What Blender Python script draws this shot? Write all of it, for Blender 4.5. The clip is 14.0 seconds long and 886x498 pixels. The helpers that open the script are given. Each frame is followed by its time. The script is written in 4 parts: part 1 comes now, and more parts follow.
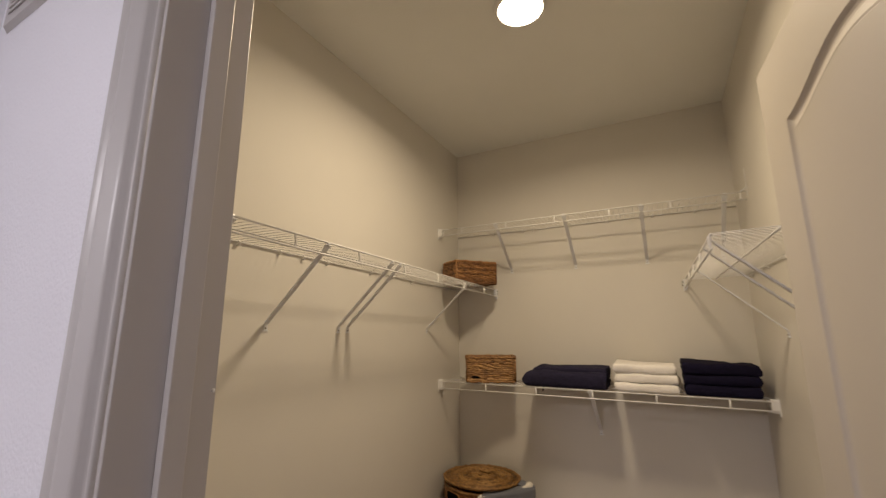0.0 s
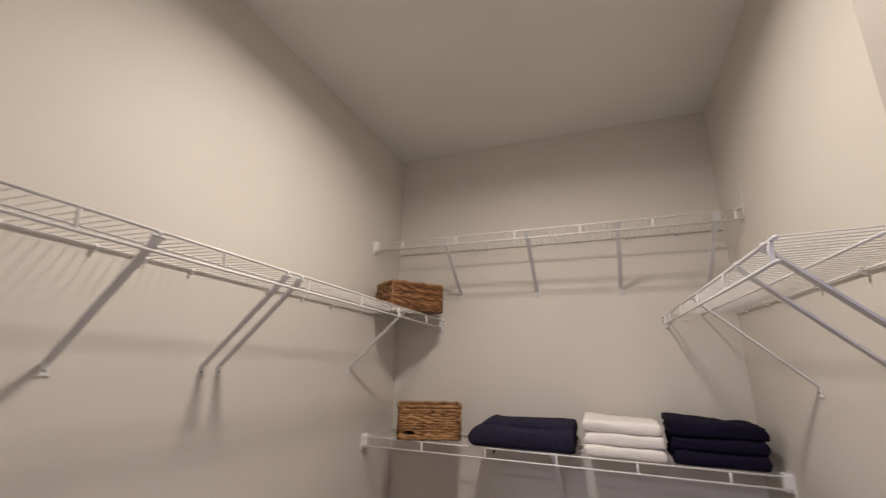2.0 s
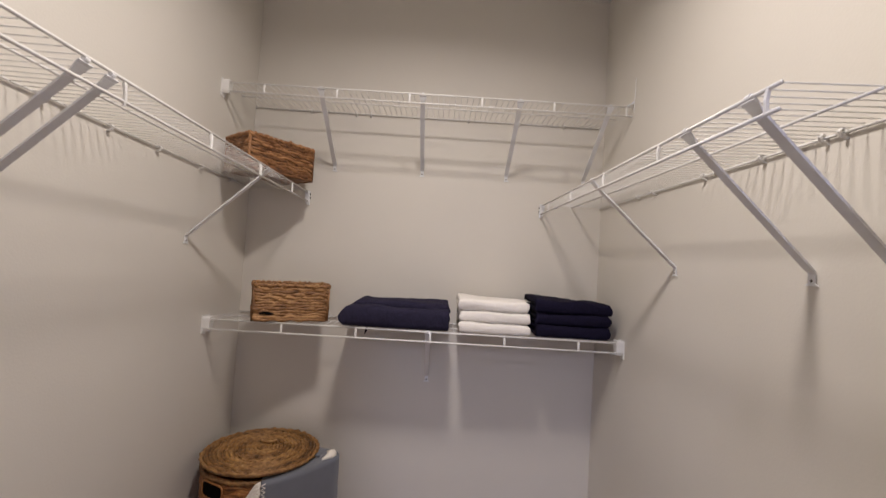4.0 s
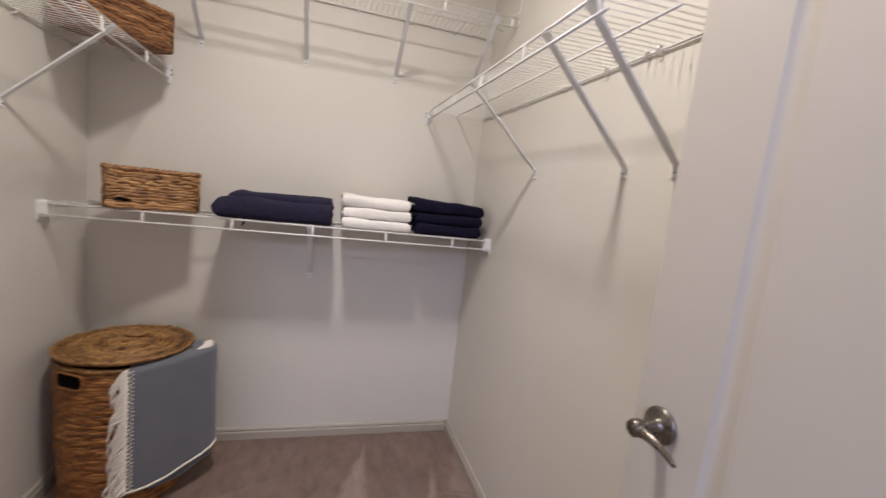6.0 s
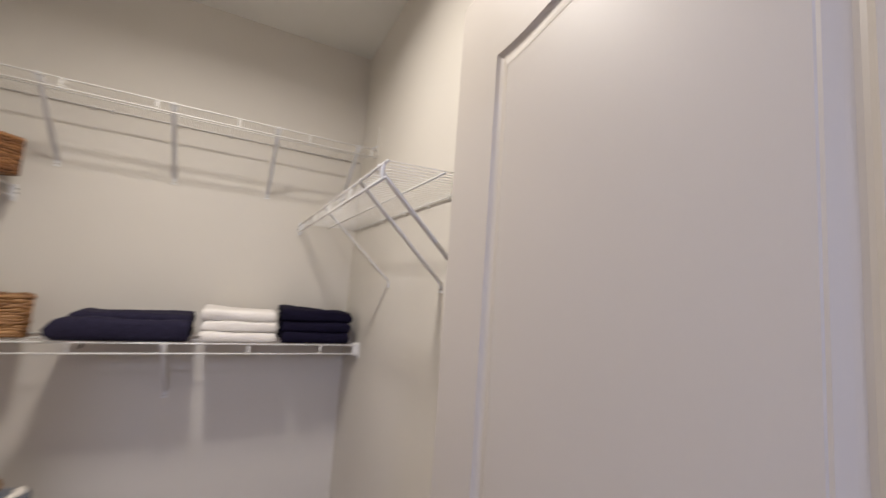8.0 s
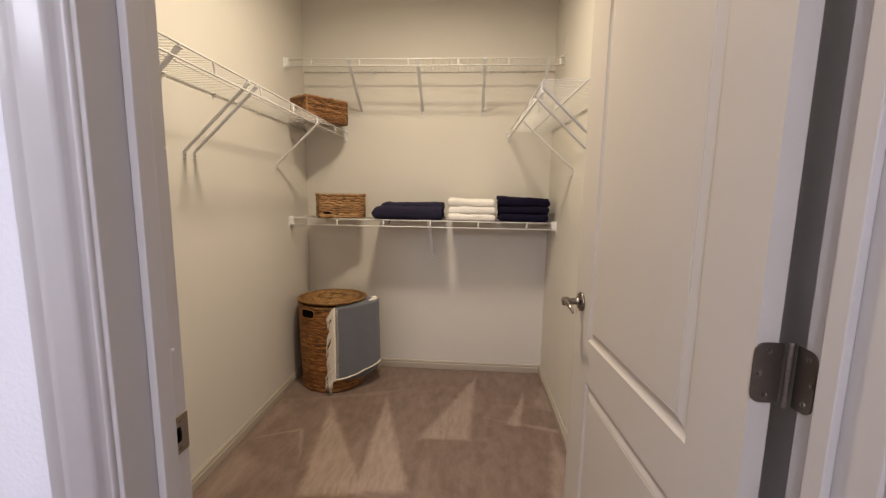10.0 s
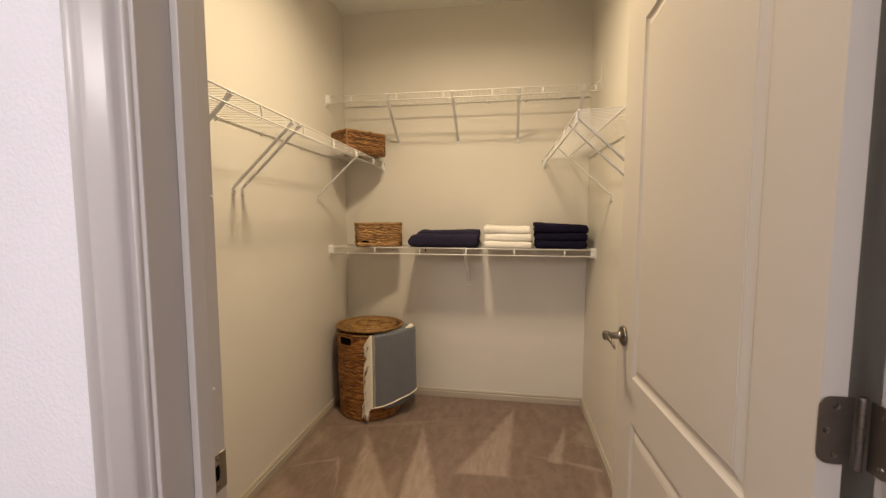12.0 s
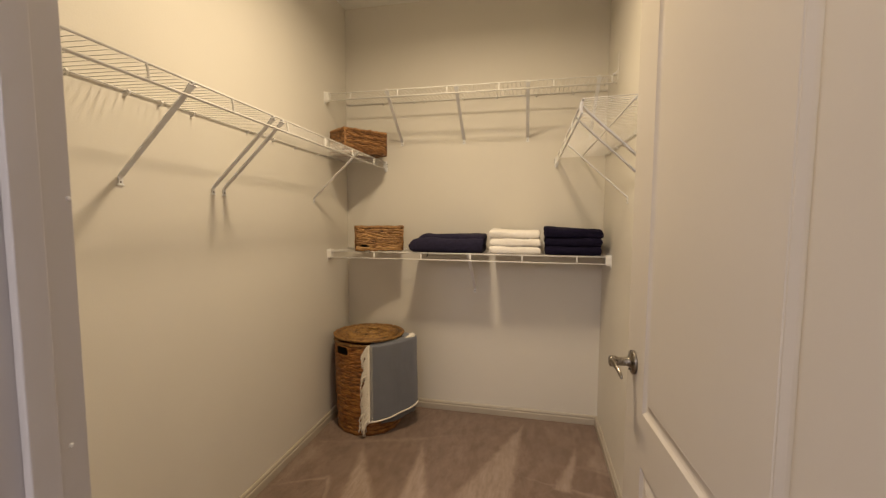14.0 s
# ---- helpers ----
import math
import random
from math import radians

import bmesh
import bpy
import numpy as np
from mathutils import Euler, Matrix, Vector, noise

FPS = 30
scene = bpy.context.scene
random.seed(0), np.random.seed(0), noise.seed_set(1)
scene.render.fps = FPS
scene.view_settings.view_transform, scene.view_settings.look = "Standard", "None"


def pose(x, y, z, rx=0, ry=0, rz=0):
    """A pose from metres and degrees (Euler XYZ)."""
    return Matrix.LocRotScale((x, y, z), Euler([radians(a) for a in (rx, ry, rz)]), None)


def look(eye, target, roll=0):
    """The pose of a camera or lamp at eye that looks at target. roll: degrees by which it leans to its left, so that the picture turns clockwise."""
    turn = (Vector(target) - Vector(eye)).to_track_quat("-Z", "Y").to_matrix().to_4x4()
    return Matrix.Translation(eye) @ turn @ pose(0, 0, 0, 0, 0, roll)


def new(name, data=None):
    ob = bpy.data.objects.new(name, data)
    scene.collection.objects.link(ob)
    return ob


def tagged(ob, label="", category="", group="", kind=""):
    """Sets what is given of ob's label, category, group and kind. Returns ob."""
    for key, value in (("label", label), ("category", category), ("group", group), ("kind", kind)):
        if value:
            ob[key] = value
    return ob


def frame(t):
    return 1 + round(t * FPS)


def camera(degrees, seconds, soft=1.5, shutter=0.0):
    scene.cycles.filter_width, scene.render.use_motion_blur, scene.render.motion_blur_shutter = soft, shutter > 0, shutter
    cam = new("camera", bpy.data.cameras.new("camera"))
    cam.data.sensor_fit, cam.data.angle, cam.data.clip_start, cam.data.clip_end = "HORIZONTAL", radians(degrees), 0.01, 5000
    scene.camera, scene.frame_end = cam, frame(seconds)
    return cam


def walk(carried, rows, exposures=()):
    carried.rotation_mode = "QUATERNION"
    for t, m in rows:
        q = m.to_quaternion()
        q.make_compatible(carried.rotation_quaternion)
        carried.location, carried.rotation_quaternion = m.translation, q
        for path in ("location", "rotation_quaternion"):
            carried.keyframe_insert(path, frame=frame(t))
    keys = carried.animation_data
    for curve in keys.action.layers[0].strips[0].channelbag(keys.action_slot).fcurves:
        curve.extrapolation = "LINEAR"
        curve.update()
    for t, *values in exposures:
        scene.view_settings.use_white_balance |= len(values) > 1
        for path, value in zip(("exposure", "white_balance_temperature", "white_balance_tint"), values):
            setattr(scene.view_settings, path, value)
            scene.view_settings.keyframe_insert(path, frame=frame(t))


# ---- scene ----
cam = camera(94.5, 14.0, 1.3, 0.35)
PATH = [
    (0, (1.291, -2.707, 1.485), (0.38, -0.969, 1.871), -0.2),
    (0.5, (1.248, -2.596, 1.491), (0.193, -0.958, 1.943), -0.8),
    (1, (1.166, -2.496, 1.517), (0.08, -0.899, 2.038), -0.9),
    (1.5, (1.139, -2.371, 1.53), (0.185, -0.7, 2.077), -0.3),
    (2, (1.157, -2.213, 1.529), (0.452, -0.417, 2.055), 1.1),
    (2.5, (1.143, -2.126, 1.526), (0.734, -0.221, 1.977), 1.7),
    (2.7, (1.098, -2.106, 1.527), (0.816, -0.17, 1.942), 1.9),
    (4.8, (0.942, -1.972, 1.361), (0.98, 0.018, 1.167), 3.7),
    (5, (0.948, -1.977, 1.346), (0.964, 0.006, 1.085), 3.6),
    (5.5, (0.956, -2.016, 1.326), (1.129, -0.049, 1.006), 4.9),
    (6, (0.989, -2.084, 1.337), (1.537, -0.176, 1.092), 6.5),
    (6.5, (1.03, -2.101, 1.369), (1.926, -0.317, 1.257), 7.3),
    (7, (1.074, -2.097, 1.378), (2.264, -0.489, 1.403), 7.6),
    (7.5, (1.107, -2.154, 1.453), (2.498, -0.74, 1.705), 6.0),
    (8, (1.148, -2.302, 1.438), (2.035, -0.523, 1.658), 4.2),
    (8.5, (1.204, -2.499, 1.415), (1.489, -0.519, 1.449), 1.7),
    (9, (1.188, -2.7, 1.355), (1.217, -0.712, 1.135), 0.6),
    (9.2, (1.174, -2.766, 1.336), (1.156, -0.79, 1.027), 0.6),
    (11.3, (1.232, -2.964, 1.376), (1.007, -0.986, 1.188), 1.0),
    (11.5, (1.222, -2.945, 1.376), (0.981, -0.968, 1.195), 0.8),
    (12, (1.201, -2.911, 1.378), (0.883, -0.944, 1.211), 0.0),
    (12.5, (1.215, -2.883, 1.379), (0.787, -0.936, 1.214), -0.5),
    (13, (1.251, -2.812, 1.389), (0.752, -0.882, 1.226), -0.6),
    (13.5, (1.274, -2.753, 1.385), (0.785, -0.821, 1.224), -0.2),
    (14, (1.29, -2.725, 1.385), (0.866, -0.777, 1.227), 0.2),
]
walk(cam, [(t, look(eye, target, roll)) for t, eye, target, roll in PATH], [(0.0, -0.24, 6950, 12), (1.0, -0.07, 6550, 13), (1.5, -0.02, 5950, 15), (2.0, -0.06, 5650, 18), (2.5, -0.08, 5700, 18.5), (5.0, 0.31, 5350, 18), (6.5, 0.42, 5400, 15.5), (7.5, 0.25, 5450, 15), (8.5, 0.28, 5400, 15), (9.0, 0.36, 5300, 14.5), (11.0, 0.35, 7500, 11), (12.5, 0.31, 7450, 11), (13.5, 0.20, 7430, 11), (14.0, 0.23, 7400, 11)])

# ---- world, lamps, exposure ----
W, FRONT, OUT, CEIL, FLOOR = 1.725, -2.335, -2.455, 2.80, 0.036    # closet width, front wall inside and outside, ceiling, carpet

world = bpy.data.worlds.new("sky")
scene.world = world
world.use_nodes = True
sky = world.node_tree.nodes.new("ShaderNodeTexSky")
sky.sky_type, sky.sun_disc, sky.sun_elevation, sky.sun_rotation = "NISHITA", False, radians(40), radians(200)
world.node_tree.links.new(sky.outputs[0], world.node_tree.nodes["Background"].inputs[0])
world.node_tree.nodes["Background"].inputs[1].default_value = 0.1


def lamp(name, kind, m, energy, color, **more):
    data = bpy.data.lights.new(name, kind)
    data.energy, data.color = energy, color
    for key, value in more.items():
        if key == "shape":
            data.shape = value
        elif key == "size":
            data.size = value
        elif key == "spread":
            data.spread = value
    ob = new(name, data)
    ob.matrix_world = m
    return ob


LX, LY = 0.892, -1.250
lamp("closet_lamp", "AREA", pose(LX, LY, CEIL - 0.026), 19.3, (1.0, 0.845, 0.615), shape="DISK", size=0.185, spread=radians(162))
# hall source is unseen: a lamp added here for its cool light
HLX, HLY = 0.85, -4.20
lamp("hall_lamp", "AREA", pose(HLX, HLY, CEIL - 0.05), 34.0, (0.885, 0.884, 0.99), shape="DISK", size=0.30)

# ---- materials ----


def nodes_of(name):
    m = bpy.data.materials.new(name)
    m.use_nodes = True
    nt = m.node_tree
    return m, nt, nt.nodes["Principled BSDF"]


def node(nt, kind, ins=None, **props):
    n = nt.nodes.new(kind)
    if "operation" in props:
        n.operation = props["operation"]
    if "use_clamp" in props:
        n.use_clamp = props["use_clamp"]
    for k, v in (ins or {}).items():
        if isinstance(v, bpy.types.NodeSocket):
            nt.links.new(v, n.inputs[k])
        else:
            n.inputs[k].default_value = v
    return n


def coords(nt, scale=(1, 1, 1)):
    geo = node(nt, "ShaderNodeNewGeometry")
    return node(nt, "ShaderNodeVectorMath", {0: geo.outputs["Position"], 1: scale}, operation="MULTIPLY").outputs[0]


def noise_of(nt, vec, scale, detail=3.0, rough=0.55):
    return node(nt, "ShaderNodeTexNoise", {"Vector": vec, "Scale": scale, "Detail": detail, "Roughness": rough}).outputs[0]


def ramp(nt, fac, stops):
    r = node(nt, "ShaderNodeValToRGB", {0: fac})
    els = r.color_ramp.elements
    while len(els) < len(stops):
        els.new(0.5)
    for e, (p, c) in zip(els, stops):
        e.position, e.color = p, (*c, 1)
    return r.outputs[0]


def mix(nt, fac, a, b):
    m = nt.nodes.new("ShaderNodeMix")
    m.data_type = "RGBA"
    for sock, v in ((m.inputs[0], fac), (m.inputs[6], a), (m.inputs[7], b)):
        if isinstance(v, bpy.types.NodeSocket):
            nt.links.new(v, sock)
        else:
            sock.default_value = v if sock is m.inputs[0] else (*v, 1)
    return m.outputs[2]


def bump(nt, bsdf, height, strength, distance):
    b = node(nt, "ShaderNodeBump", {"Strength": strength, "Distance": distance, "Height": height})
    nt.links.new(b.outputs[0], bsdf.inputs["Normal"])
    return b


def add(nt, a, b, op="ADD", clamp=False):
    return node(nt, "ShaderNodeMath", {0: a, 1: b}, operation=op, use_clamp=clamp).outputs[0]


def wall_paint(name, base, peel, rough=0.62, depth=0.0015):
    """Rolled paint over an orange-peel texture."""
    m, nt, b = nodes_of(name)
    p = coords(nt)
    fine, broad = noise_of(nt, p, 260, 2, 0.5), noise_of(nt, p, 1.7, 3)
    blot = noise_of(nt, p, 150, 2, 0.45)
    dark = tuple(c * 0.955 for c in base)
    nt.links.new(mix(nt, ramp(nt, broad, [(0.3, (0, 0, 0)), (0.7, (1, 1, 1))]), dark, base), b.inputs["Base Color"])
    b.inputs["Roughness"].default_value = rough
    h = add(nt, add(nt, ramp(nt, blot, [(0.42, (0, 0, 0)), (0.62, (1, 1, 1))]), 0.8, "MULTIPLY"), fine)
    bump(nt, b, h, peel, depth)
    return m


def trim_paint(name, base, rough=0.33, grain=0.0):
    """Semi-gloss enamel with faint brush or moulded grain along z."""
    m, nt, b = nodes_of(name)
    p = coords(nt, (1, 1, 0.035))
    g, broad = noise_of(nt, p, 420, 3, 0.6), noise_of(nt, coords(nt), 3.0, 4)
    nt.links.new(mix(nt, broad, tuple(c * 0.94 for c in base), base), b.inputs["Base Color"])
    nt.links.new(node(nt, "ShaderNodeMapRange", {0: broad, 3: rough - 0.015, 4: rough + 0.03}).outputs[0], b.inputs["Roughness"])
    bump(nt, b, g, 0.05 + grain, 0.0006)
    return m


def plain(name, base, rough=0.5, metal=0.0, vary=0.12, scale=40.0, relief=0.05, dist=0.0008, stretch=(1, 1, 1)):
    m, nt, b = nodes_of(name)
    p = coords(nt, stretch)
    n = noise_of(nt, p, scale, 4)
    nt.links.new(mix(nt, n, tuple(c * (1 - vary) for c in base), tuple(min(1, c * (1 + vary)) for c in base)), b.inputs["Base Color"])
    nt.links.new(node(nt, "ShaderNodeMapRange", {0: n, 3: rough - 0.06, 4: rough + 0.06}).outputs[0], b.inputs["Roughness"])
    b.inputs["Metallic"].default_value = metal
    bump(nt, b, n, relief, dist)
    return m


def terry(name, base, tip, fuzz=0.6):
    """Looped towel pile: fine bumps, paler loop tips, a soft sheen."""
    m, nt, b = nodes_of(name)
    p = coords(nt)
    loops = node(nt, "ShaderNodeTexVoronoi", {"Vector": p, "Scale": 330.0}).outputs["Distance"]
    soft = noise_of(nt, p, 55, 4, 0.6)
    f = add(nt, add(nt, loops, 0.6, "MULTIPLY"), add(nt, soft, 0.5, "MULTIPLY"))
    nt.links.new(ramp(nt, f, [(0.25, tip), (0.75, base)]), b.inputs["Base Color"])
    b.inputs["Roughness"].default_value = 0.95
    b.inputs["Sheen Weight"].default_value, b.inputs["Sheen Roughness"].default_value = fuzz, 0.5
    b.inputs["Specular IOR Level"].default_value = 0.12
    bump(nt, b, add(nt, loops, soft), 0.55, 0.002)
    return m


def woven_cloth(name, base, weft):
    m, nt, b = nodes_of(name)
    p = coords(nt)
    a = node(nt, "ShaderNodeTexWave", {"Vector": coords(nt, (0, 0, 1)), "Scale": 75.0, "Distortion": 1.2, "Detail": 2.0}).outputs["Fac"]
    n, broad = noise_of(nt, coords(nt, (1, 1, 3)), 240, 3, 0.7), noise_of(nt, p, 14, 3)
    f = add(nt, add(nt, n, 0.6, "MULTIPLY"), add(nt, a, 0.25, "MULTIPLY"))
    c = mix(nt, f, base, weft)
    nt.links.new(mix(nt, add(nt, broad, 0.35, "MULTIPLY"), c, tuple(x * 0.7 for x in base)), b.inputs["Base Color"])
    b.inputs["Roughness"].default_value = 0.92
    b.inputs["Sheen Weight"].default_value = 0.3
    bump(nt, b, f, 0.5, 0.0012)
    return m


def reed(name, dark, mid, light):
    """Dried water-hyacinth stalk: streaks along the strand, each strand its own shade."""
    m, nt, b = nodes_of(name)
    info = node(nt, "ShaderNodeObjectInfo")
    p = coords(nt, (1, 1, 4.5))
    streak, patch = noise_of(nt, p, 62, 4, 0.65), noise_of(nt, coords(nt, (1, 1, 1.6)), 24, 3, 0.6)
    f = add(nt, add(nt, streak, 0.6, "MULTIPLY"), add(nt, patch, 0.42, "MULTIPLY"))
    f = add(nt, f, add(nt, add(nt, info.outputs["Random"], 0.5, "SUBTRACT"), 0.16, "MULTIPLY"))
    nt.links.new(ramp(nt, f, [(0.31, dark), (0.48, mid), (0.68, light)]), b.inputs["Base Color"])
    nt.links.new(node(nt, "ShaderNodeMapRange", {0: streak, 3: 0.38, 4: 0.7}).outputs[0], b.inputs["Roughness"])
    bump(nt, b, streak, 0.5, 0.0025)
    return m


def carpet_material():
    """Cut-pile carpet; wedge-shaped vacuum strokes show turned pile catching light, painted as paler colour."""
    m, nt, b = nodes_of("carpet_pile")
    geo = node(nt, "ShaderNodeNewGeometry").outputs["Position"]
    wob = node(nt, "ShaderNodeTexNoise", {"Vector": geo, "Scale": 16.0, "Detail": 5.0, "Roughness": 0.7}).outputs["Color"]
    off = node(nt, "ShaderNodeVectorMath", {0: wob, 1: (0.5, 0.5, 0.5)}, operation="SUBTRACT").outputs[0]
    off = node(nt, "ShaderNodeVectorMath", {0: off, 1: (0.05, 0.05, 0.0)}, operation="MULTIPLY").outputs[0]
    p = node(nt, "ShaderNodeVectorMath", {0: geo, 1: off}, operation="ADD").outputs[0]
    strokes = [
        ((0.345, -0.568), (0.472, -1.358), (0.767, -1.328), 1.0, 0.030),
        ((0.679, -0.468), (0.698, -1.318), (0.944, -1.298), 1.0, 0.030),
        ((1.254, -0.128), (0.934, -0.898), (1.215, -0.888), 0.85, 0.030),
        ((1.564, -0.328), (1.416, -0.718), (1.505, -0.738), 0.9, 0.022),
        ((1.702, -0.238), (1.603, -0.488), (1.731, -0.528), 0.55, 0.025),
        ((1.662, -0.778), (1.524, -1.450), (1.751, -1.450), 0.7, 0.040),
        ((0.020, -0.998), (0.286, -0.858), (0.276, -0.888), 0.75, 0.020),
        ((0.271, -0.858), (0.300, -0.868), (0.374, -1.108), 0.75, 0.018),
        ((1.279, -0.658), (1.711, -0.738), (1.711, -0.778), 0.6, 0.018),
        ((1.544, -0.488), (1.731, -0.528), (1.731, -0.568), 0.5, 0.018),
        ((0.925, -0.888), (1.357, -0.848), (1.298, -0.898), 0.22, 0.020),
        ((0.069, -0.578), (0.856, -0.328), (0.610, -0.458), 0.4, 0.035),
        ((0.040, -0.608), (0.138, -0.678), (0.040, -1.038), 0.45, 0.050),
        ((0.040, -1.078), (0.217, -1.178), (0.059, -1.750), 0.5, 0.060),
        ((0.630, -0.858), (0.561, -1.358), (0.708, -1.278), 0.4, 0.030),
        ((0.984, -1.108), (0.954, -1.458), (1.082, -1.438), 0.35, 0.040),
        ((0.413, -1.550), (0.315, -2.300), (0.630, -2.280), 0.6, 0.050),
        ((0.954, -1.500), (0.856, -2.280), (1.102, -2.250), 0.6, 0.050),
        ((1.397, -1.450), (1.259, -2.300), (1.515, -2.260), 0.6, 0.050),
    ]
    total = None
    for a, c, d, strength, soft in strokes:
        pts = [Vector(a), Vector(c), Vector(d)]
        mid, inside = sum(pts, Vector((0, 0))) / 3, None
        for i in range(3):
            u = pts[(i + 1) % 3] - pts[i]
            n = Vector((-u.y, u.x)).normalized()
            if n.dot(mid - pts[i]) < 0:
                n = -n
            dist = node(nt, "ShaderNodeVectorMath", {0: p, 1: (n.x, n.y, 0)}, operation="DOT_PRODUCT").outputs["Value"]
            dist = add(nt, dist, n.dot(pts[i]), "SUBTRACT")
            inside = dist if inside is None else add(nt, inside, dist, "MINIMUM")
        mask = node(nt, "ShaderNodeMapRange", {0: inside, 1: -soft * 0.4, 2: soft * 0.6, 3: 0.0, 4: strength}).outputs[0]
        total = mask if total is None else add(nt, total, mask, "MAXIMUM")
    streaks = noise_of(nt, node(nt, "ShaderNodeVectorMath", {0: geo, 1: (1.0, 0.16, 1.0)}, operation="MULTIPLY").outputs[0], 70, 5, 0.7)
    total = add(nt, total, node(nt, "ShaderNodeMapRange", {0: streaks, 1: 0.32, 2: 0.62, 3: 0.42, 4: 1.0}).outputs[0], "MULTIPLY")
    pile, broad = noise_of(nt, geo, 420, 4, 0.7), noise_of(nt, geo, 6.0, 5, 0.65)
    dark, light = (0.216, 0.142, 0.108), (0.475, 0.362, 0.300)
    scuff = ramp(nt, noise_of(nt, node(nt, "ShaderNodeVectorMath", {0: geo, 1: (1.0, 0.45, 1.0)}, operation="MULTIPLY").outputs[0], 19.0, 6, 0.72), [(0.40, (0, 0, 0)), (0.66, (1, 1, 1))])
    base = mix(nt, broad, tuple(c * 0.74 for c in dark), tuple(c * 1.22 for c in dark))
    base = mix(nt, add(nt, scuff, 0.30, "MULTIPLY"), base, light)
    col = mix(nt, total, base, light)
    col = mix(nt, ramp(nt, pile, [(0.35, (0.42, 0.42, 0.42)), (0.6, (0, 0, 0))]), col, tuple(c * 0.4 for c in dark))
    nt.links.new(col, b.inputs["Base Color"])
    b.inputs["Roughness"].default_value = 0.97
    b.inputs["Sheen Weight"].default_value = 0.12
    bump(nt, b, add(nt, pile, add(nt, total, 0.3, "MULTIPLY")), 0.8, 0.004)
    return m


WALL = wall_paint("greige_wall_paint", (0.705, 0.672, 0.612), 0.07)
HALLWALL = wall_paint("white_hall_wall_paint", (0.85, 0.84, 0.87), 0.21, depth=0.0022)
CEILING = wall_paint("flat_ceiling_paint", (0.83, 0.825, 0.785), 0.2, 0.85)
TRIM = trim_paint("white_trim_enamel", (0.540, 0.510, 0.486), 0.34)
DOORPAINT = trim_paint("white_door_enamel", (0.555, 0.513, 0.463), 0.47, 0.10)
BASE = trim_paint("warm_white_baseboard_enamel", (0.455, 0.405, 0.340), 0.42)
WIRE = plain("white_vinyl_coating", (0.78, 0.77, 0.75), 0.38, 0, 0.04, 60, 0.05)
BRACE = plain("white_coated_steel", (0.79, 0.80, 0.82), 0.30, 0, 0.05, 50, 0.05)
PLASTIC = plain("white_plastic", (0.80, 0.79, 0.77), 0.42, 0, 0.03, 60, 0.04)
NICKEL = plain("satin_nickel", (0.255, 0.232, 0.208), 0.28, 1.0, 0.10, 240, 0.08, 0.0003, (1, 1, 0.2))
HINGE = plain("dull_nickel", (0.205, 0.178, 0.155), 0.46, 1.0, 0.14, 160, 0.08, 0.0003)
STRIKE = plain("worn_strike_nickel", (0.30, 0.255, 0.215), 0.40, 1.0, 0.14, 160, 0.08, 0.0003)
# near-black; on holes that are not cut it stands for their shade
DARK = plain("dark_recess", (0.004, 0.0035, 0.003), 0.9, 0, 0.2, 30)
DARK.node_tree.nodes["Principled BSDF"].inputs["Specular IOR Level"].default_value = 0.05
NAVY = terry("navy_terry", (0.0056, 0.0045, 0.0140), (0.0145, 0.0118, 0.0330), 0.0)
WHITE = terry("white_terry", (0.81, 0.765, 0.705), (0.90, 0.87, 0.825), 0.2)
THROW = woven_cloth("slate_blue_weave", (0.122, 0.130, 0.158), (0.250, 0.263, 0.310))
CREAM = plain("cream_cotton", (0.84, 0.79, 0.71), 0.9, 0, 0.15, 180, 0.3, 0.001)
REED = reed("dried_hyacinth_reed", (0.022, 0.0085, 0.003), (0.215, 0.098, 0.029), (0.50, 0.285, 0.108))
HAMPER = reed("dried_hamper_reed", (0.026, 0.0075, 0.0020), (0.222, 0.080, 0.0172), (0.43, 0.200, 0.053))
LIDREED = reed("faded_lid_reed", (0.022, 0.0085, 0.0026), (0.215, 0.104, 0.030), (0.430, 0.245, 0.080))
RUSSET = reed("russet_hyacinth_reed", (0.020, 0.0070, 0.0025), (0.170, 0.070, 0.021), (0.400, 0.205, 0.078))
NAVYBATH = terry("faded_navy_terry", (0.0170, 0.0150, 0.0310), (0.038, 0.0340, 0.066), 0.0)
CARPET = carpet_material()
GLASSY, gnt, gb = nodes_of("lit_diffuser")
gb.inputs["Base Color"].default_value = (0.9, 0.88, 0.84, 1)
gb.inputs["Emission Color"].default_value, gb.inputs["Emission Strength"].default_value = (1.0, 0.86, 0.66, 1), 9.0

COOL, cnt, cb = nodes_of("lit_cool_diffuser")
cb.inputs["Base Color"].default_value = (0.9, 0.9, 0.92, 1)
cb.inputs["Emission Color"].default_value, cb.inputs["Emission Strength"].default_value = (0.85, 0.88, 1.0, 1), 6.0

# ---- building helpers ----
PLACED = {}


def thing(name, at, label="", category="", group="", kind=""):
    ob = new(name)
    ob.location = at
    ob.empty_display_size = 0.05
    PLACED[ob] = Matrix.Translation(at)
    return tagged(ob, label, category, group, kind)


def part(name, bm, material, parent=None, label="", smooth=False, clean=True):
    """Links a bmesh, in world coordinates, as one mesh under a thing or a part."""
    if clean:
        bmesh.ops.recalc_face_normals(bm, faces=bm.faces)
    me = bpy.data.meshes.new(name)
    bm.to_mesh(me)
    bm.free()
    if smooth:
        for poly in me.polygons:
            poly.use_smooth = True
    me.materials.append(material)
    ob = new(name, me)
    if parent:
        ob.parent = parent
        ob.matrix_parent_inverse = PLACED[parent].inverted()
    PLACED[ob] = Matrix.Identity(4)
    return tagged(ob, label)


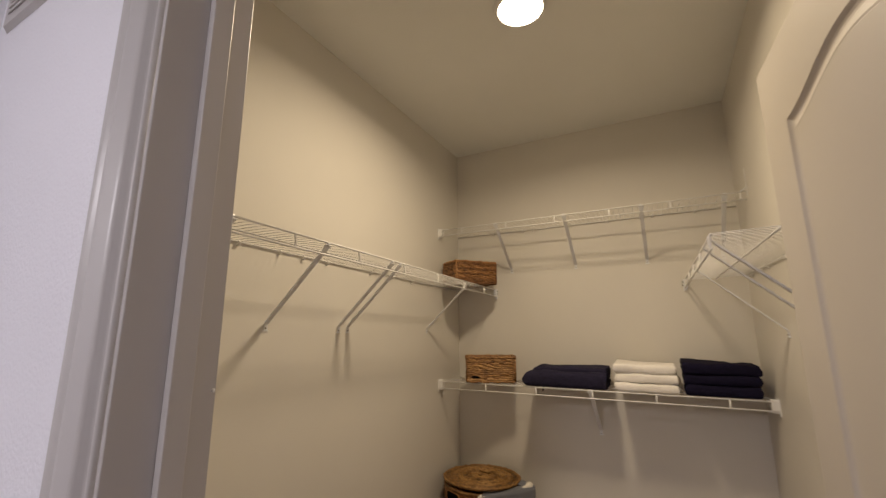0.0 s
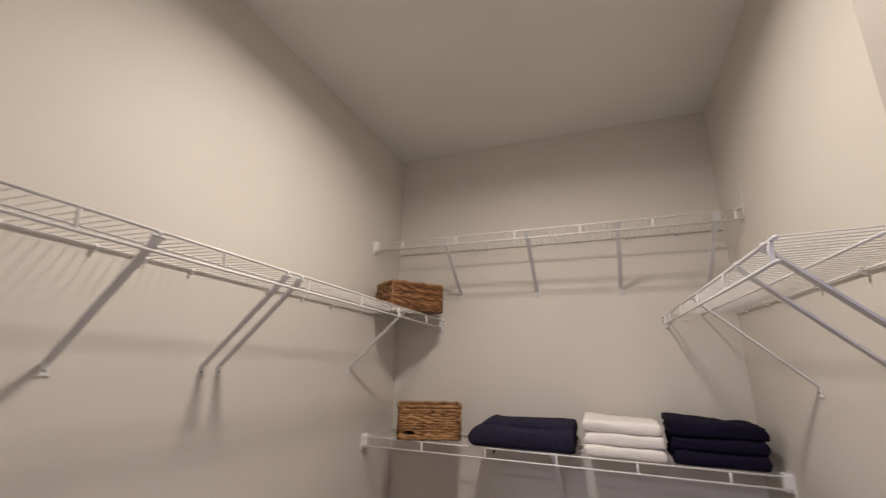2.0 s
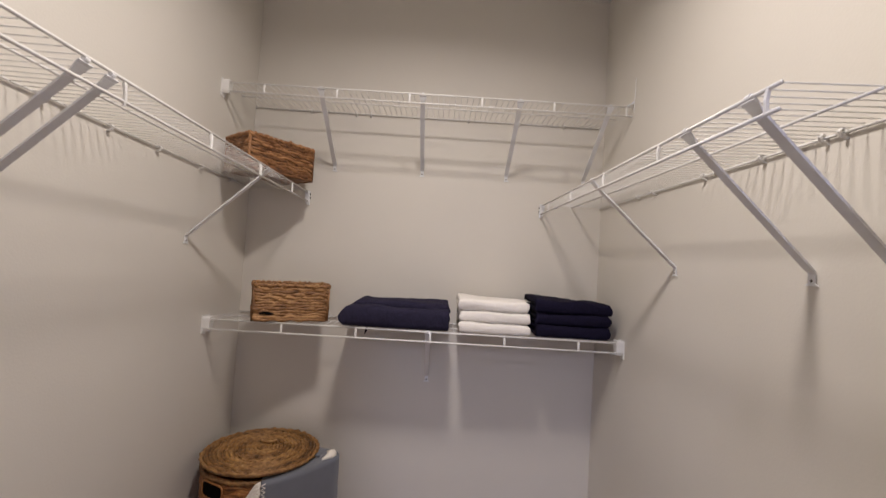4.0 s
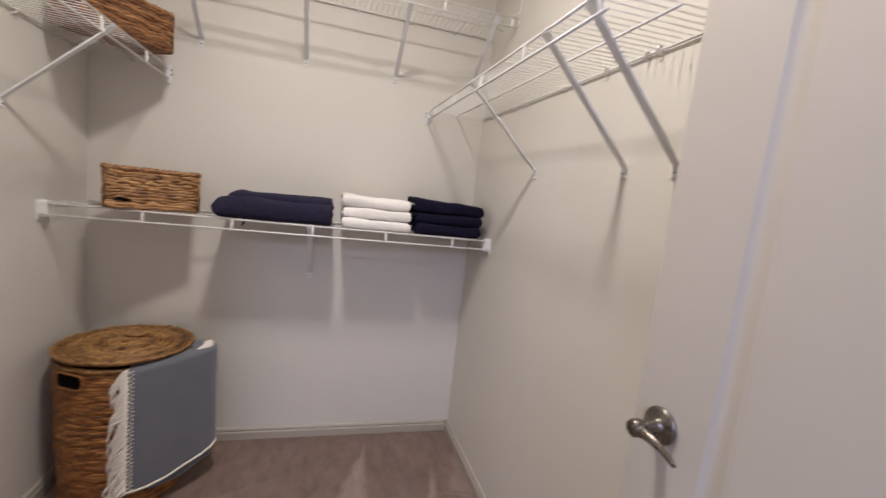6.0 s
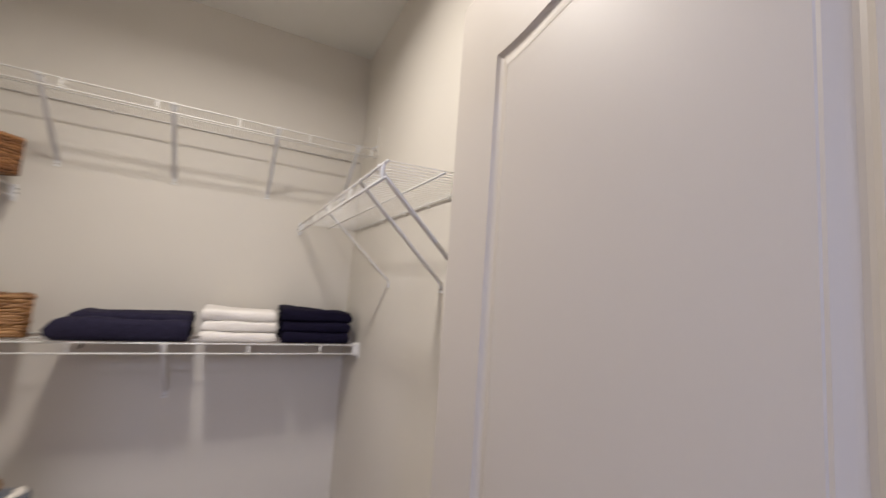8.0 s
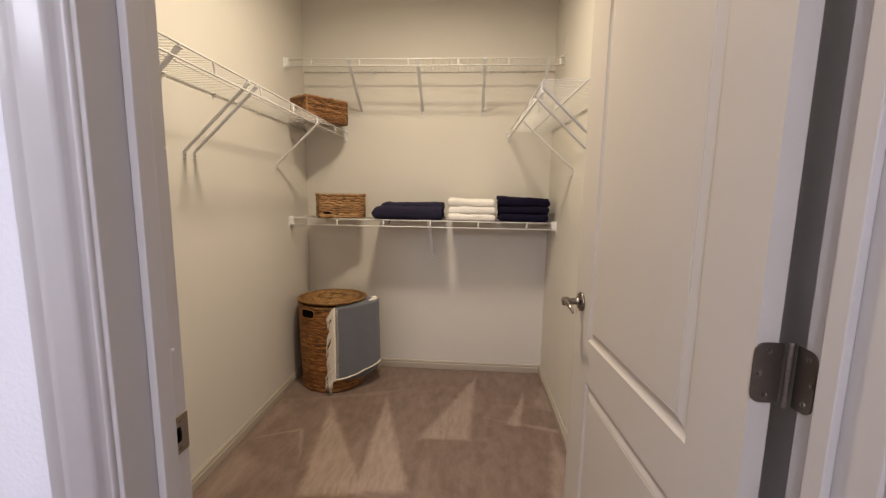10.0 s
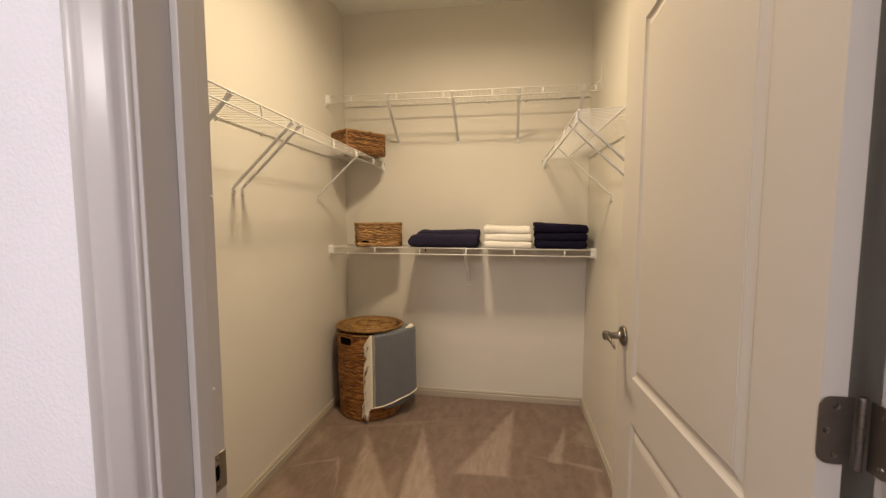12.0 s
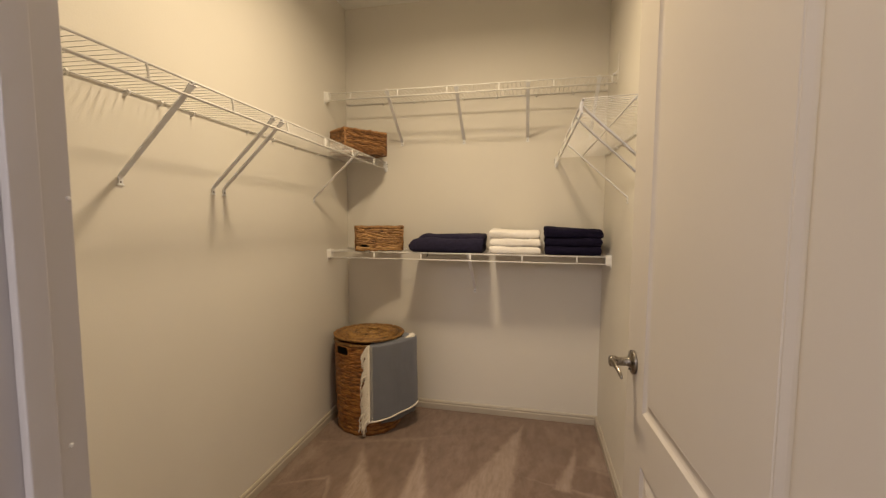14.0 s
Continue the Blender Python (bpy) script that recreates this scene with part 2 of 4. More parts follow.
def again(ob, shift, parent):
    """Another object on the same mesh, moved by shift."""
    o = new(ob.name.split(".")[0], ob.data)
    o.parent = parent
    o.matrix_parent_inverse = PLACED[parent].inverted()
    o.location = shift
    return o


def box(bm, x0, x1, y0, y1, z0, z1, bevel=0.0):
    vs = [bm.verts.new((x, y, z)) for x in (x0, x1) for y in (y0, y1) for z in (z0, z1)]
    faces = [bm.faces.new([vs[i] for i in q]) for q in ((0, 1, 3, 2), (4, 6, 7, 5), (0, 4, 5, 1), (2, 3, 7, 6), (0, 2, 6, 4), (1, 5, 7, 3))]
    if bevel:
        edges = list({e for f in faces for e in f.edges})
        bmesh.ops.bevel(bm, geom=edges, offset=bevel, segments=2, affect="EDGES", profile=0.5)
    return bm


def boxed(*args, bevel=0.0):
    return box(bmesh.new(), *args, bevel=bevel)


def tube(bm, pts, r, sides=6, closed=False, flat=1.0, up=None):
    """A round or flattened tube along points; r may be a list."""
    pts = [Vector(p) for p in pts]
    n = len(pts)
    rings, normal = [], None
    for i, p in enumerate(pts):
        a = pts[(i - 1) % n] if closed or i else pts[0]
        c = pts[(i + 1) % n] if closed or i < n - 1 else pts[-1]
        t = (c - a).normalized()
        if up is not None:
            normal = Vector(up)
        elif normal is None:
            normal = Vector((0, 0, 1)) if abs(t.z) < 0.9 else Vector((1, 0, 0))
        normal = (normal - t * normal.dot(t)).normalized()
        side = t.cross(normal)
        rad = r[i] if isinstance(r, (list, tuple)) else r
        rings.append([bm.verts.new(p + (normal * math.cos(k * math.tau / sides) + side * flat * math.sin(k * math.tau / sides)) * rad) for k in range(sides)])
    for i in range(n if closed else n - 1):
        a, c = rings[i], rings[(i + 1) % n]
        for k in range(sides):
            bm.faces.new((a[k], a[(k + 1) % sides], c[(k + 1) % sides], c[k]))
    if not closed:
        bm.faces.new(rings[0][::-1])
        bm.faces.new(rings[-1])
    return bm


def lathe(bm, profile, m, segs=24):
    """Turns (radius, height) pairs round local z and lays them by m."""
    rings = []
    for r, h in profile:
        if r < 1e-6:
            rings.append([bm.verts.new(m @ Vector((0, 0, h)))])
        else:
            rings.append([bm.verts.new(m @ Vector((r * math.cos(k * math.tau / segs), r * math.sin(k * math.tau / segs), h))) for k in range(segs)])
    for a, c in zip(rings, rings[1:]):
        for k in range(segs):
            j = (k + 1) % segs
            if len(a) == 1 and len(c) > 1:
                bm.faces.new((a[0], c[k], c[j]))
            elif len(c) == 1 and len(a) > 1:
                bm.faces.new((a[k], a[j], c[0]))
            elif len(a) > 1:
                bm.faces.new((a[k], a[j], c[j], c[k]))
    return bm


def extrude(bm, outline, to):
    """A prism: the outline's corners, and to(corner, end) at end 0 and 1."""
    lo, hi = [[bm.verts.new(to(p, e)) for p in outline] for e in (0, 1)]
    n = len(outline)
    for i in range(n):
        bm.faces.new((lo[i], lo[(i + 1) % n], hi[(i + 1) % n], hi[i]))
    bm.faces.new(lo[::-1])
    bm.faces.new(hi)
    return bm


def setting(name, bm, material, label, category, **more):
    ob = part(name, bm, material, None, label, **more)
    return tagged(ob, "", category, "", "structure")


# ---- the shell ----
HX0, HX1, HY = 0.05, 2.75, -5.20     # the hall: side walls and far wall
setting("floor", boxed(-0.12, HX1 + 0.12, HY - 0.12, 0.12, -0.15, FLOOR), CARPET, "taupe cut-pile carpet with wedge-shaped vacuum strokes coloured paler", "carpet")
setting("ceiling", boxed(-0.12, HX1 + 0.12, HY - 0.12, 0.12, CEIL, CEIL + 0.15), CEILING, "flat off-white painted closet ceiling", "ceiling")
setting("wall_back", boxed(-0.12, W + 0.12, 0.0, 0.12, 0.0, CEIL), WALL, "greige painted drywall behind the wire shelves", "wall")
setting("wall_left", boxed(-0.12, 0.0, FRONT, 0.0, 0.0, CEIL), WALL, "greige painted drywall with a long wire shelf", "wall")
setting("wall_right", boxed(W, W + 0.12, FRONT, 0.0, 0.0, CEIL), WALL, "greige painted drywall beside the open door", "wall")

JL, JR, HEAD = 0.745, 1.665, 2.135    # clear opening between the jambs, and its head


def front_wall(y0, y1):
    bm = bmesh.new()
    box(bm, -0.12, JL - 0.02, y0, y1, 0.0, CEIL)
    box(bm, JR + 0.02, HX1 + 0.12, y0, y1, 0.0, CEIL)
    box(bm, JL - 0.02, JR + 0.02, y0, y1, HEAD + 0.02, CEIL)
    return bm


setting("wall_front", front_wall(OUT + 0.06, FRONT), WALL, "greige drywall round the closet doorway", "wall")
setting("wall_hall", front_wall(OUT, OUT + 0.06), HALLWALL, "white orange-peel textured hall wall beside the doorway", "wall")
setting("wall_hall_left", boxed(HX0 - 0.12, HX0, HY, OUT, 0.0, CEIL), HALLWALL, "white textured side wall of the hall", "wall")
# right side and far end are unseen, added to enclose the hall's light
setting("wall_hall_right", boxed(HX1, HX1 + 0.12, HY, OUT, 0.0, CEIL), HALLWALL, "white textured side wall of the hall", "wall")
setting("wall_hall_far", boxed(HX0 - 0.12, HX1 + 0.12, HY - 0.12, HY, 0.0, CEIL), HALLWALL, "unseen white end wall added to close the hall", "wall")


def skirting(run):
    """A moulded baseboard; run(depth, z, end) gives its corners."""
    outline = [(0, 0), (0.015, 0), (0.015, 0.070), (0.0135, 0.074), (0.0095, 0.0765), (0.0095, 0.080), (0.0115, 0.083), (0.010, 0.089), (0.006, 0.095), (0.0, 0.097)]
    return extrude(bmesh.new(), outline, lambda p, e: run(p[0], p[1], e))


setting("baseboard_back", skirting(lambda d, z, e: (0.0145 + e * (W - 0.029), -d, z)), BASE, "white moulded baseboard along the back wall", "baseboard")
setting("baseboard_left", skirting(lambda d, z, e: (d, e * FRONT, z)), BASE, "white moulded baseboard along the long wall", "baseboard")
setting("baseboard_right", skirting(lambda d, z, e: (W - d, e * FRONT, z)), BASE, "white moulded baseboard beside the door", "baseboard")

# ---- doorway: jambs, stops, casing, strike plate ----
frame_1 = thing("door_frame", (JL, OUT, 0), "white enamelled door frame with moulded casing and strike plate", "door frame", kind="structure")
JY0, JY1 = OUT - 0.002, FRONT + 0.002
part("jamb", boxed(JL - 0.0195, JL, JY0, JY1, 0, HEAD, bevel=0.0015), TRIM, frame_1)
part("jamb", boxed(JR, JR + 0.0195, JY0, JY1, 0, HEAD, bevel=0.0015), TRIM, frame_1)
part("head_jamb", boxed(JL - 0.0195, JR + 0.0195, JY0, JY1, HEAD + 0.001, HEAD + 0.0195), TRIM, frame_1)
STOP0, STOP1 = -2.402, -2.372
part("door_stop", boxed(JL + 0.0005, JL + 0.0125, STOP0, STOP1, 0, HEAD, bevel=0.0014), TRIM, frame_1)
part("door_stop", boxed(JR - 0.0125, JR - 0.0005, STOP0, STOP1, 0, HEAD, bevel=0.0014), TRIM, frame_1)
part("door_stop", boxed(JL + 0.013, JR - 0.013, STOP0, STOP1, HEAD - 0.012, HEAD - 0.0005, bevel=0.003), TRIM, frame_1)
CAS = [(0.0, 0.0), (0.0, 0.0055), (0.0004, 0.0066), (0.0018, 0.0085), (0.0036, 0.0088), (0.0054, 0.0078), (0.0066, 0.0056), (0.0082, 0.0036), (0.0115, 0.0036), (0.0150, 0.0075), (0.0172, 0.0128), (0.0196, 0.0160), (0.024, 0.0168), (0.036, 0.0171), (0.050, 0.0174), (0.0585, 0.0174), (0.0605, 0.0162), (0.0625, 0.0160), (0.0645, 0.0176), (0.070, 0.0186), (0.0765, 0.0188), (0.0792, 0.0180), (0.080, 0.0160), (0.080, 0.0150), (0.080, 0.0)]
part("casing", extrude(bmesh.new(), CAS, lambda p, e: (JL - 0.006 - p[0], OUT - p[1], e * (HEAD + 0.006 + (p[0] if e else 0)))), TRIM, frame_1, smooth=True)
part("casing", extrude(bmesh.new(), CAS, lambda p, e: (JR + 0.006 + p[0], OUT - p[1], e * (HEAD + 0.006 + (p[0] if e else 0)))), TRIM, frame_1, smooth=True)
part("head_casing", extrude(bmesh.new(), CAS, lambda p, e: ((JL - 0.006 - p[0]) if e == 0 else (JR + 0.006 + p[0]), OUT - p[1], HEAD + 0.0065 + p[0])), TRIM, frame_1, smooth=True)
plate = part("strike_plate", boxed(JL + 0.0003, JL + 0.0022, -2.3705, -2.3345, 0.935, 0.997, bevel=0.0006), STRIKE, frame_1, "satin nickel strike plate")
# shade of the latch hole as a near-black block; the plate is uncut
part("latch_hole", boxed(JL + 0.0014, JL + 0.0026, -2.364, -2.352, 0.955, 0.979), DARK, plate, "near-black block for the shade in the latch hole")
part("latch_lip", tube(bmesh.new(), [(JL + 0.0028, -2.3515, 0.955), (JL + 0.0034, -2.3500, 0.967), (JL + 0.0028, -2.3515, 0.979)], 0.0016, 6), STRIKE, plate)
for z in (0.944, 0.989):
    part("screw", lathe(bmesh.new(), [(0, 0.0012), (0.0028, 0.001), (0.0034, 0)], pose(JL + 0.0022, -2.3535, z, 0, 90, 0), 10), HINGE, plate)
for z, y in ((1.105, -2.353), (1.405, -2.3375)):
    part("bumper", lathe(bmesh.new(), [(0, 0.002), (0.002, 0.0016), (0.0031, 0)], pose(JL + 0.0003, y, z, 0, 90, 0), 10), PLASTIC, frame_1, "small clear bumper dot")

# ---- the door leaf, standing open ----
HINGEPT, FREEPT = Vector((1.613, -2.311, 0)), Vector((1.565, -1.492, 0))
ALONG = (FREEPT - HINGEPT).normalized()
FACE = Vector((-ALONG.y, ALONG.x, 0))              # out of the face that looks into the closet
LEN, THICK, D0, D1 = (FREEPT - HINGEPT).length, 0.033, 0.050, 2.115


def dp(s, z, d=0.0):
    """A place on the door: s from its hinge edge, height, depth out of its face."""
    v = HINGEPT + ALONG * s + FACE * d
    return Vector((v.x, v.y, z))


def inset(poly, by):
    out, n = [], len(poly)
    for i in range(n):
        a, p, c = Vector(poly[i - 1]), Vector(poly[i]), Vector(poly[(i + 1) % n])
        n1, n2 = [(Vector((-(q - r).y, (q - r).x))).normalized() for q, r in ((p, a), (c, p))]
        k = (n1 + n2) / (1 + n1.dot(n2))
        out.append(p + k * by)
    return out


S0, S1 = 0.139, 0.680
upper = [(S0, 0.885), (S1, 0.885), (S1, 1.932)]
for k in range(1, 20):
    f = k / 20
    upper.append((S1 + (S0 - S1) * f, 1.932 + 0.046 * (0.5 - 0.5 * math.cos(math.tau * f))))
upper.append((S0, 1.932))
lower = [(S0, 0.205), (S1, 0.205), (S1, 0.745), (S0, 0.745)]
RINGS = [(0.0, 0.0), (0.0025, -0.0028), (0.0065, -0.0062), (0.0115, -0.0080), (0.0165, -0.0082), (0.023, -0.0066), (0.036, -0.0020), (0.040, -0.0026), (0.042, -0.0014)]


def door_leaf():
    bm = bmesh.new()
    for side in (0.0, -THICK):
        sign = 1 if side == 0.0 else -1
        rim = [bm.verts.new(dp(s, z, side)) for s, z in ((0, D0), (LEN, D0), (LEN, D1), (0, D1))]
        edges = [bm.edges.new((rim[i], rim[(i + 1) % 4])) for i in range(4)]
        for poly in (upper, lower):
            last = None
            for by, d in RINGS:
                ring = [bm.verts.new(dp(q.x, q.y, side + sign * d)) for q in inset(poly, by)]
                if last is None:
                    edges += [bm.edges.new((ring[i], ring[(i + 1) % len(ring)])) for i in range(len(ring))]
                else:
                    for i in range(len(ring)):
                        j = (i + 1) % len(ring)
                        bm.faces.new((last[i], last[j], ring[j], ring[i]))
                last = ring
            bm.faces.new(last)
        bmesh.ops.triangle_fill(bm, edges=edges, use_beauty=True)
        if side == 0.0:
            first = rim
        else:
            for i in range(4):
                j = (i + 1) % 4
                bm.faces.new((first[i], first[j], rim[j], rim[i]))
    return bm


door = thing("door_1", (HINGEPT.x, HINGEPT.y, 0), "white two-panel arch-top door standing open against the side wall", "door", kind="structure")
part("door_leaf", door_leaf(), DOORPAINT, door)

turn = Matrix((ALONG.to_4d(), Vector((0, 0, 1, 0)), FACE.to_4d(), (0, 0, 0, 1))).transposed()
turn.col[0][3] = turn.col[2][3] = 0
for i in range(4):
    turn[3][i] = 1.0 if i == 3 else 0.0
KS, KZ = LEN - 0.060, 0.992


def on_door(s, z, d=0.0):
    return Matrix.Translation(dp(s, z, d)) @ turn


handle = part("door_handle", lathe(bmesh.new(), [(0.0, 0.0), (0.0310, 0.0), (0.0325, 0.003), (0.0315, 0.0070), (0.0270, 0.0095), (0.0165, 0.0110), (0.0130, 0.0135), (0.0115, 0.020), (0.0112, 0.040), (0.0125, 0.0445), (0.0148, 0.0480), (0.0152, 0.0600), (0.0140, 0.0640), (0.0090, 0.0660), (0.0, 0.0665)], on_door(KS, KZ), 28), NICKEL, door, "satin nickel lever handle", smooth=True)
lev = [(0.006, 0.0, 0.054), (-0.010, 0.0, 0.056), (-0.021, 0.001, 0.0575), (-0.034, 0.0, 0.0575), (-0.047, -0.003, 0.056), (-0.060, -0.008, 0.054), (-0.071, -0.014, 0.0525), (-0.078, -0.019, 0.052)]
part("lever", tube(bmesh.new(), [on_door(KS, KZ) @ Vector(p) for p in lev], [0.0118, 0.0112, 0.0096, 0.0080, 0.0068, 0.0060, 0.0054, 0.0032], 12, flat=0.75), NICKEL, handle, smooth=True)
part("privacy_pin", lathe(bmesh.new(), [(0.0, 0.0018), (0.003, 0.0014), (0.0036, 0.0)], on_door(KS + 0.004, KZ - 0.021, 0.0105), 10), DARK, handle)
part("latch_faceplate", boxed(FREEPT.x + 0.005, FREEPT.x + 0.030, FREEPT.y - 0.001, FREEPT.y + 0.0018, KZ - 0.028, KZ + 0.028), NICKEL, door)
part("handle_behind", lathe(bmesh.new(), [(0.0, 0.0), (0.032, 0.0), (0.033, 0.004), (0.024, 0.011), (0.0125, 0.024), (0.0135, 0.046), (0.0, 0.055)], Matrix.Translation(dp(KS, KZ, -THICK)) @ turn @ pose(0, 0, 0, 180), 20), NICKEL, door, smooth=True)


def leaf_outline(w, h, r=0.015):
    pts = [(0, -h / 2), (w - r, -h / 2)]
    pts += [(w - r + r * math.sin(a * math.pi / 12), -h / 2 + r - r * math.cos(a * math.pi / 12)) for a in range(1, 7)]
    pts += [(w - r + r * math.cos(a * math.pi / 12), h / 2 - r + r * math.sin(a * math.pi / 12)) for a in range(0, 7)]
    return pts + [(0, h / 2)]


PIN = Vector((1.6545, -2.322, 0))
for hz in (0.24, 1.093, 1.90):
    butt = part("hinge", lathe(bmesh.new(), [(0.0, -0.050), (0.0034, -0.0495), (0.0044, -0.047), (0.0044, -0.0285), (0.0036, -0.0280), (0.0036, -0.0275), (0.0044, -0.027), (0.0044, -0.0095), (0.0036, -0.0090), (0.0036, -0.0085), (0.0044, -0.008), (0.0044, 0.009), (0.0036, 0.0095), (0.0036, 0.010), (0.0044, 0.0105), (0.0044, 0.028), (0.0036, 0.0285), (0.0036, 0.029), (0.0044, 0.0295), (0.0044, 0.047), (0.0052, 0.0475), (0.0046, 0.0505), (0.0, 0.0515)], pose(PIN.x, PIN.y, hz), 14), HINGE, door, "dull nickel butt hinge")
    part("hinge_leaf", extrude(bmesh.new(), leaf_outline(0.040, 0.092), lambda p, e: (PIN.x - 0.004 - p[0], PIN.y + 0.0098 - e * 0.0022, hz + p[1])), HINGE, butt)
    part("hinge_leaf", extrude(bmesh.new(), leaf_outline(0.034, 0.092), lambda p, e: (JR - 0.0004 - e * 0.0022, PIN.y - 0.002 - p[0], hz + p[1])), HINGE, butt)
    for a, c in ((0.020, -0.033), (0.030, 0.0), (0.020, 0.033)):
        part("screw", lathe(bmesh.new(), [(0, 0.0006), (0.002, 0.0005), (0.0042, 0.0010), (0.0046, 0)], pose(PIN.x - 0.004 - a, PIN.y + 0.0076, hz + c, 90), 10), NICKEL, butt)
        part("screw", lathe(bmesh.new(), [(0, 0.0006), (0.002, 0.0005), (0.0042, 0.0010), (0.0046, 0)], pose(JR - 0.0026, PIN.y - 0.002 - a, hz + c, 0, -90), 10), NICKEL, butt)

# ---- ceiling light ----
light = thing("ceiling_light", (LX, LY, CEIL), "round flush white ceiling light, lit warm", "ceiling light")
part("trim_ring", lathe(bmesh.new(), [(0.093, -0.016), (0.098, -0.0185), (0.104, -0.015), (0.107, -0.006), (0.108, -0.0005), (0.093, -0.0005)], pose(LX, LY, CEIL), 48), PLASTIC, light, smooth=True)
part("diffuser", lathe(bmesh.new(), [(0.0, -0.0215), (0.055, -0.0208), (0.080, -0.0190), (0.093, -0.0160), (0.093, -0.002), (0.0, -0.002)], pose(LX, LY, CEIL), 40), GLASSY, light, "glowing opal diffuser", smooth=True)

# fixture added round the unseen hall source
added_hall_light = thing("ceiling_light", (HLX, HLY, CEIL), "unseen round hall ceiling light added as the cool source", "ceiling light")
part("trim_ring", lathe(bmesh.new(), [(0.150, -0.040), (0.160, -0.042), (0.170, -0.030), (0.172, -0.0005), (0.150, -0.0005)], pose(HLX, HLY, CEIL), 40), PLASTIC, added_hall_light, smooth=True)
part("diffuser", lathe(bmesh.new(), [(0.0, -0.044), (0.12, -0.043), (0.150, -0.040), (0.150, -0.002), (0.0, -0.002)], pose(HLX, HLY, CEIL), 40), COOL, added_hall_light, "glowing disc of the added hall light", smooth=True)

# ---- hall air grille high on the hall wall ----
grille = thing("air_vent", (0.30, OUT, 2.115), "white stamped air return grille on the hall wall", "air vent")
part("vent_frame", extrude(bmesh.new(), [(0.10, 2.113), (0.56, 2.113), (0.56, 2.42), (0.10, 2.42)], lambda p, e: (p[0] + (0.008 if p[0] < 0.3 else -0.008) * e, OUT - 0.0005 - 0.009 * e, p[1] + (0.008 if p[1] < 2.3 else -0.008) * e)), TRIM, grille)
for i in range(20):
    z = 2.142 + i * 0.0132
    part("slat", boxed(0.128, 0.532, OUT - 0.0125, OUT - 0.0098, z, z + 0.007, bevel=0.0008), TRIM, grille)

# ---- wire shelves ----


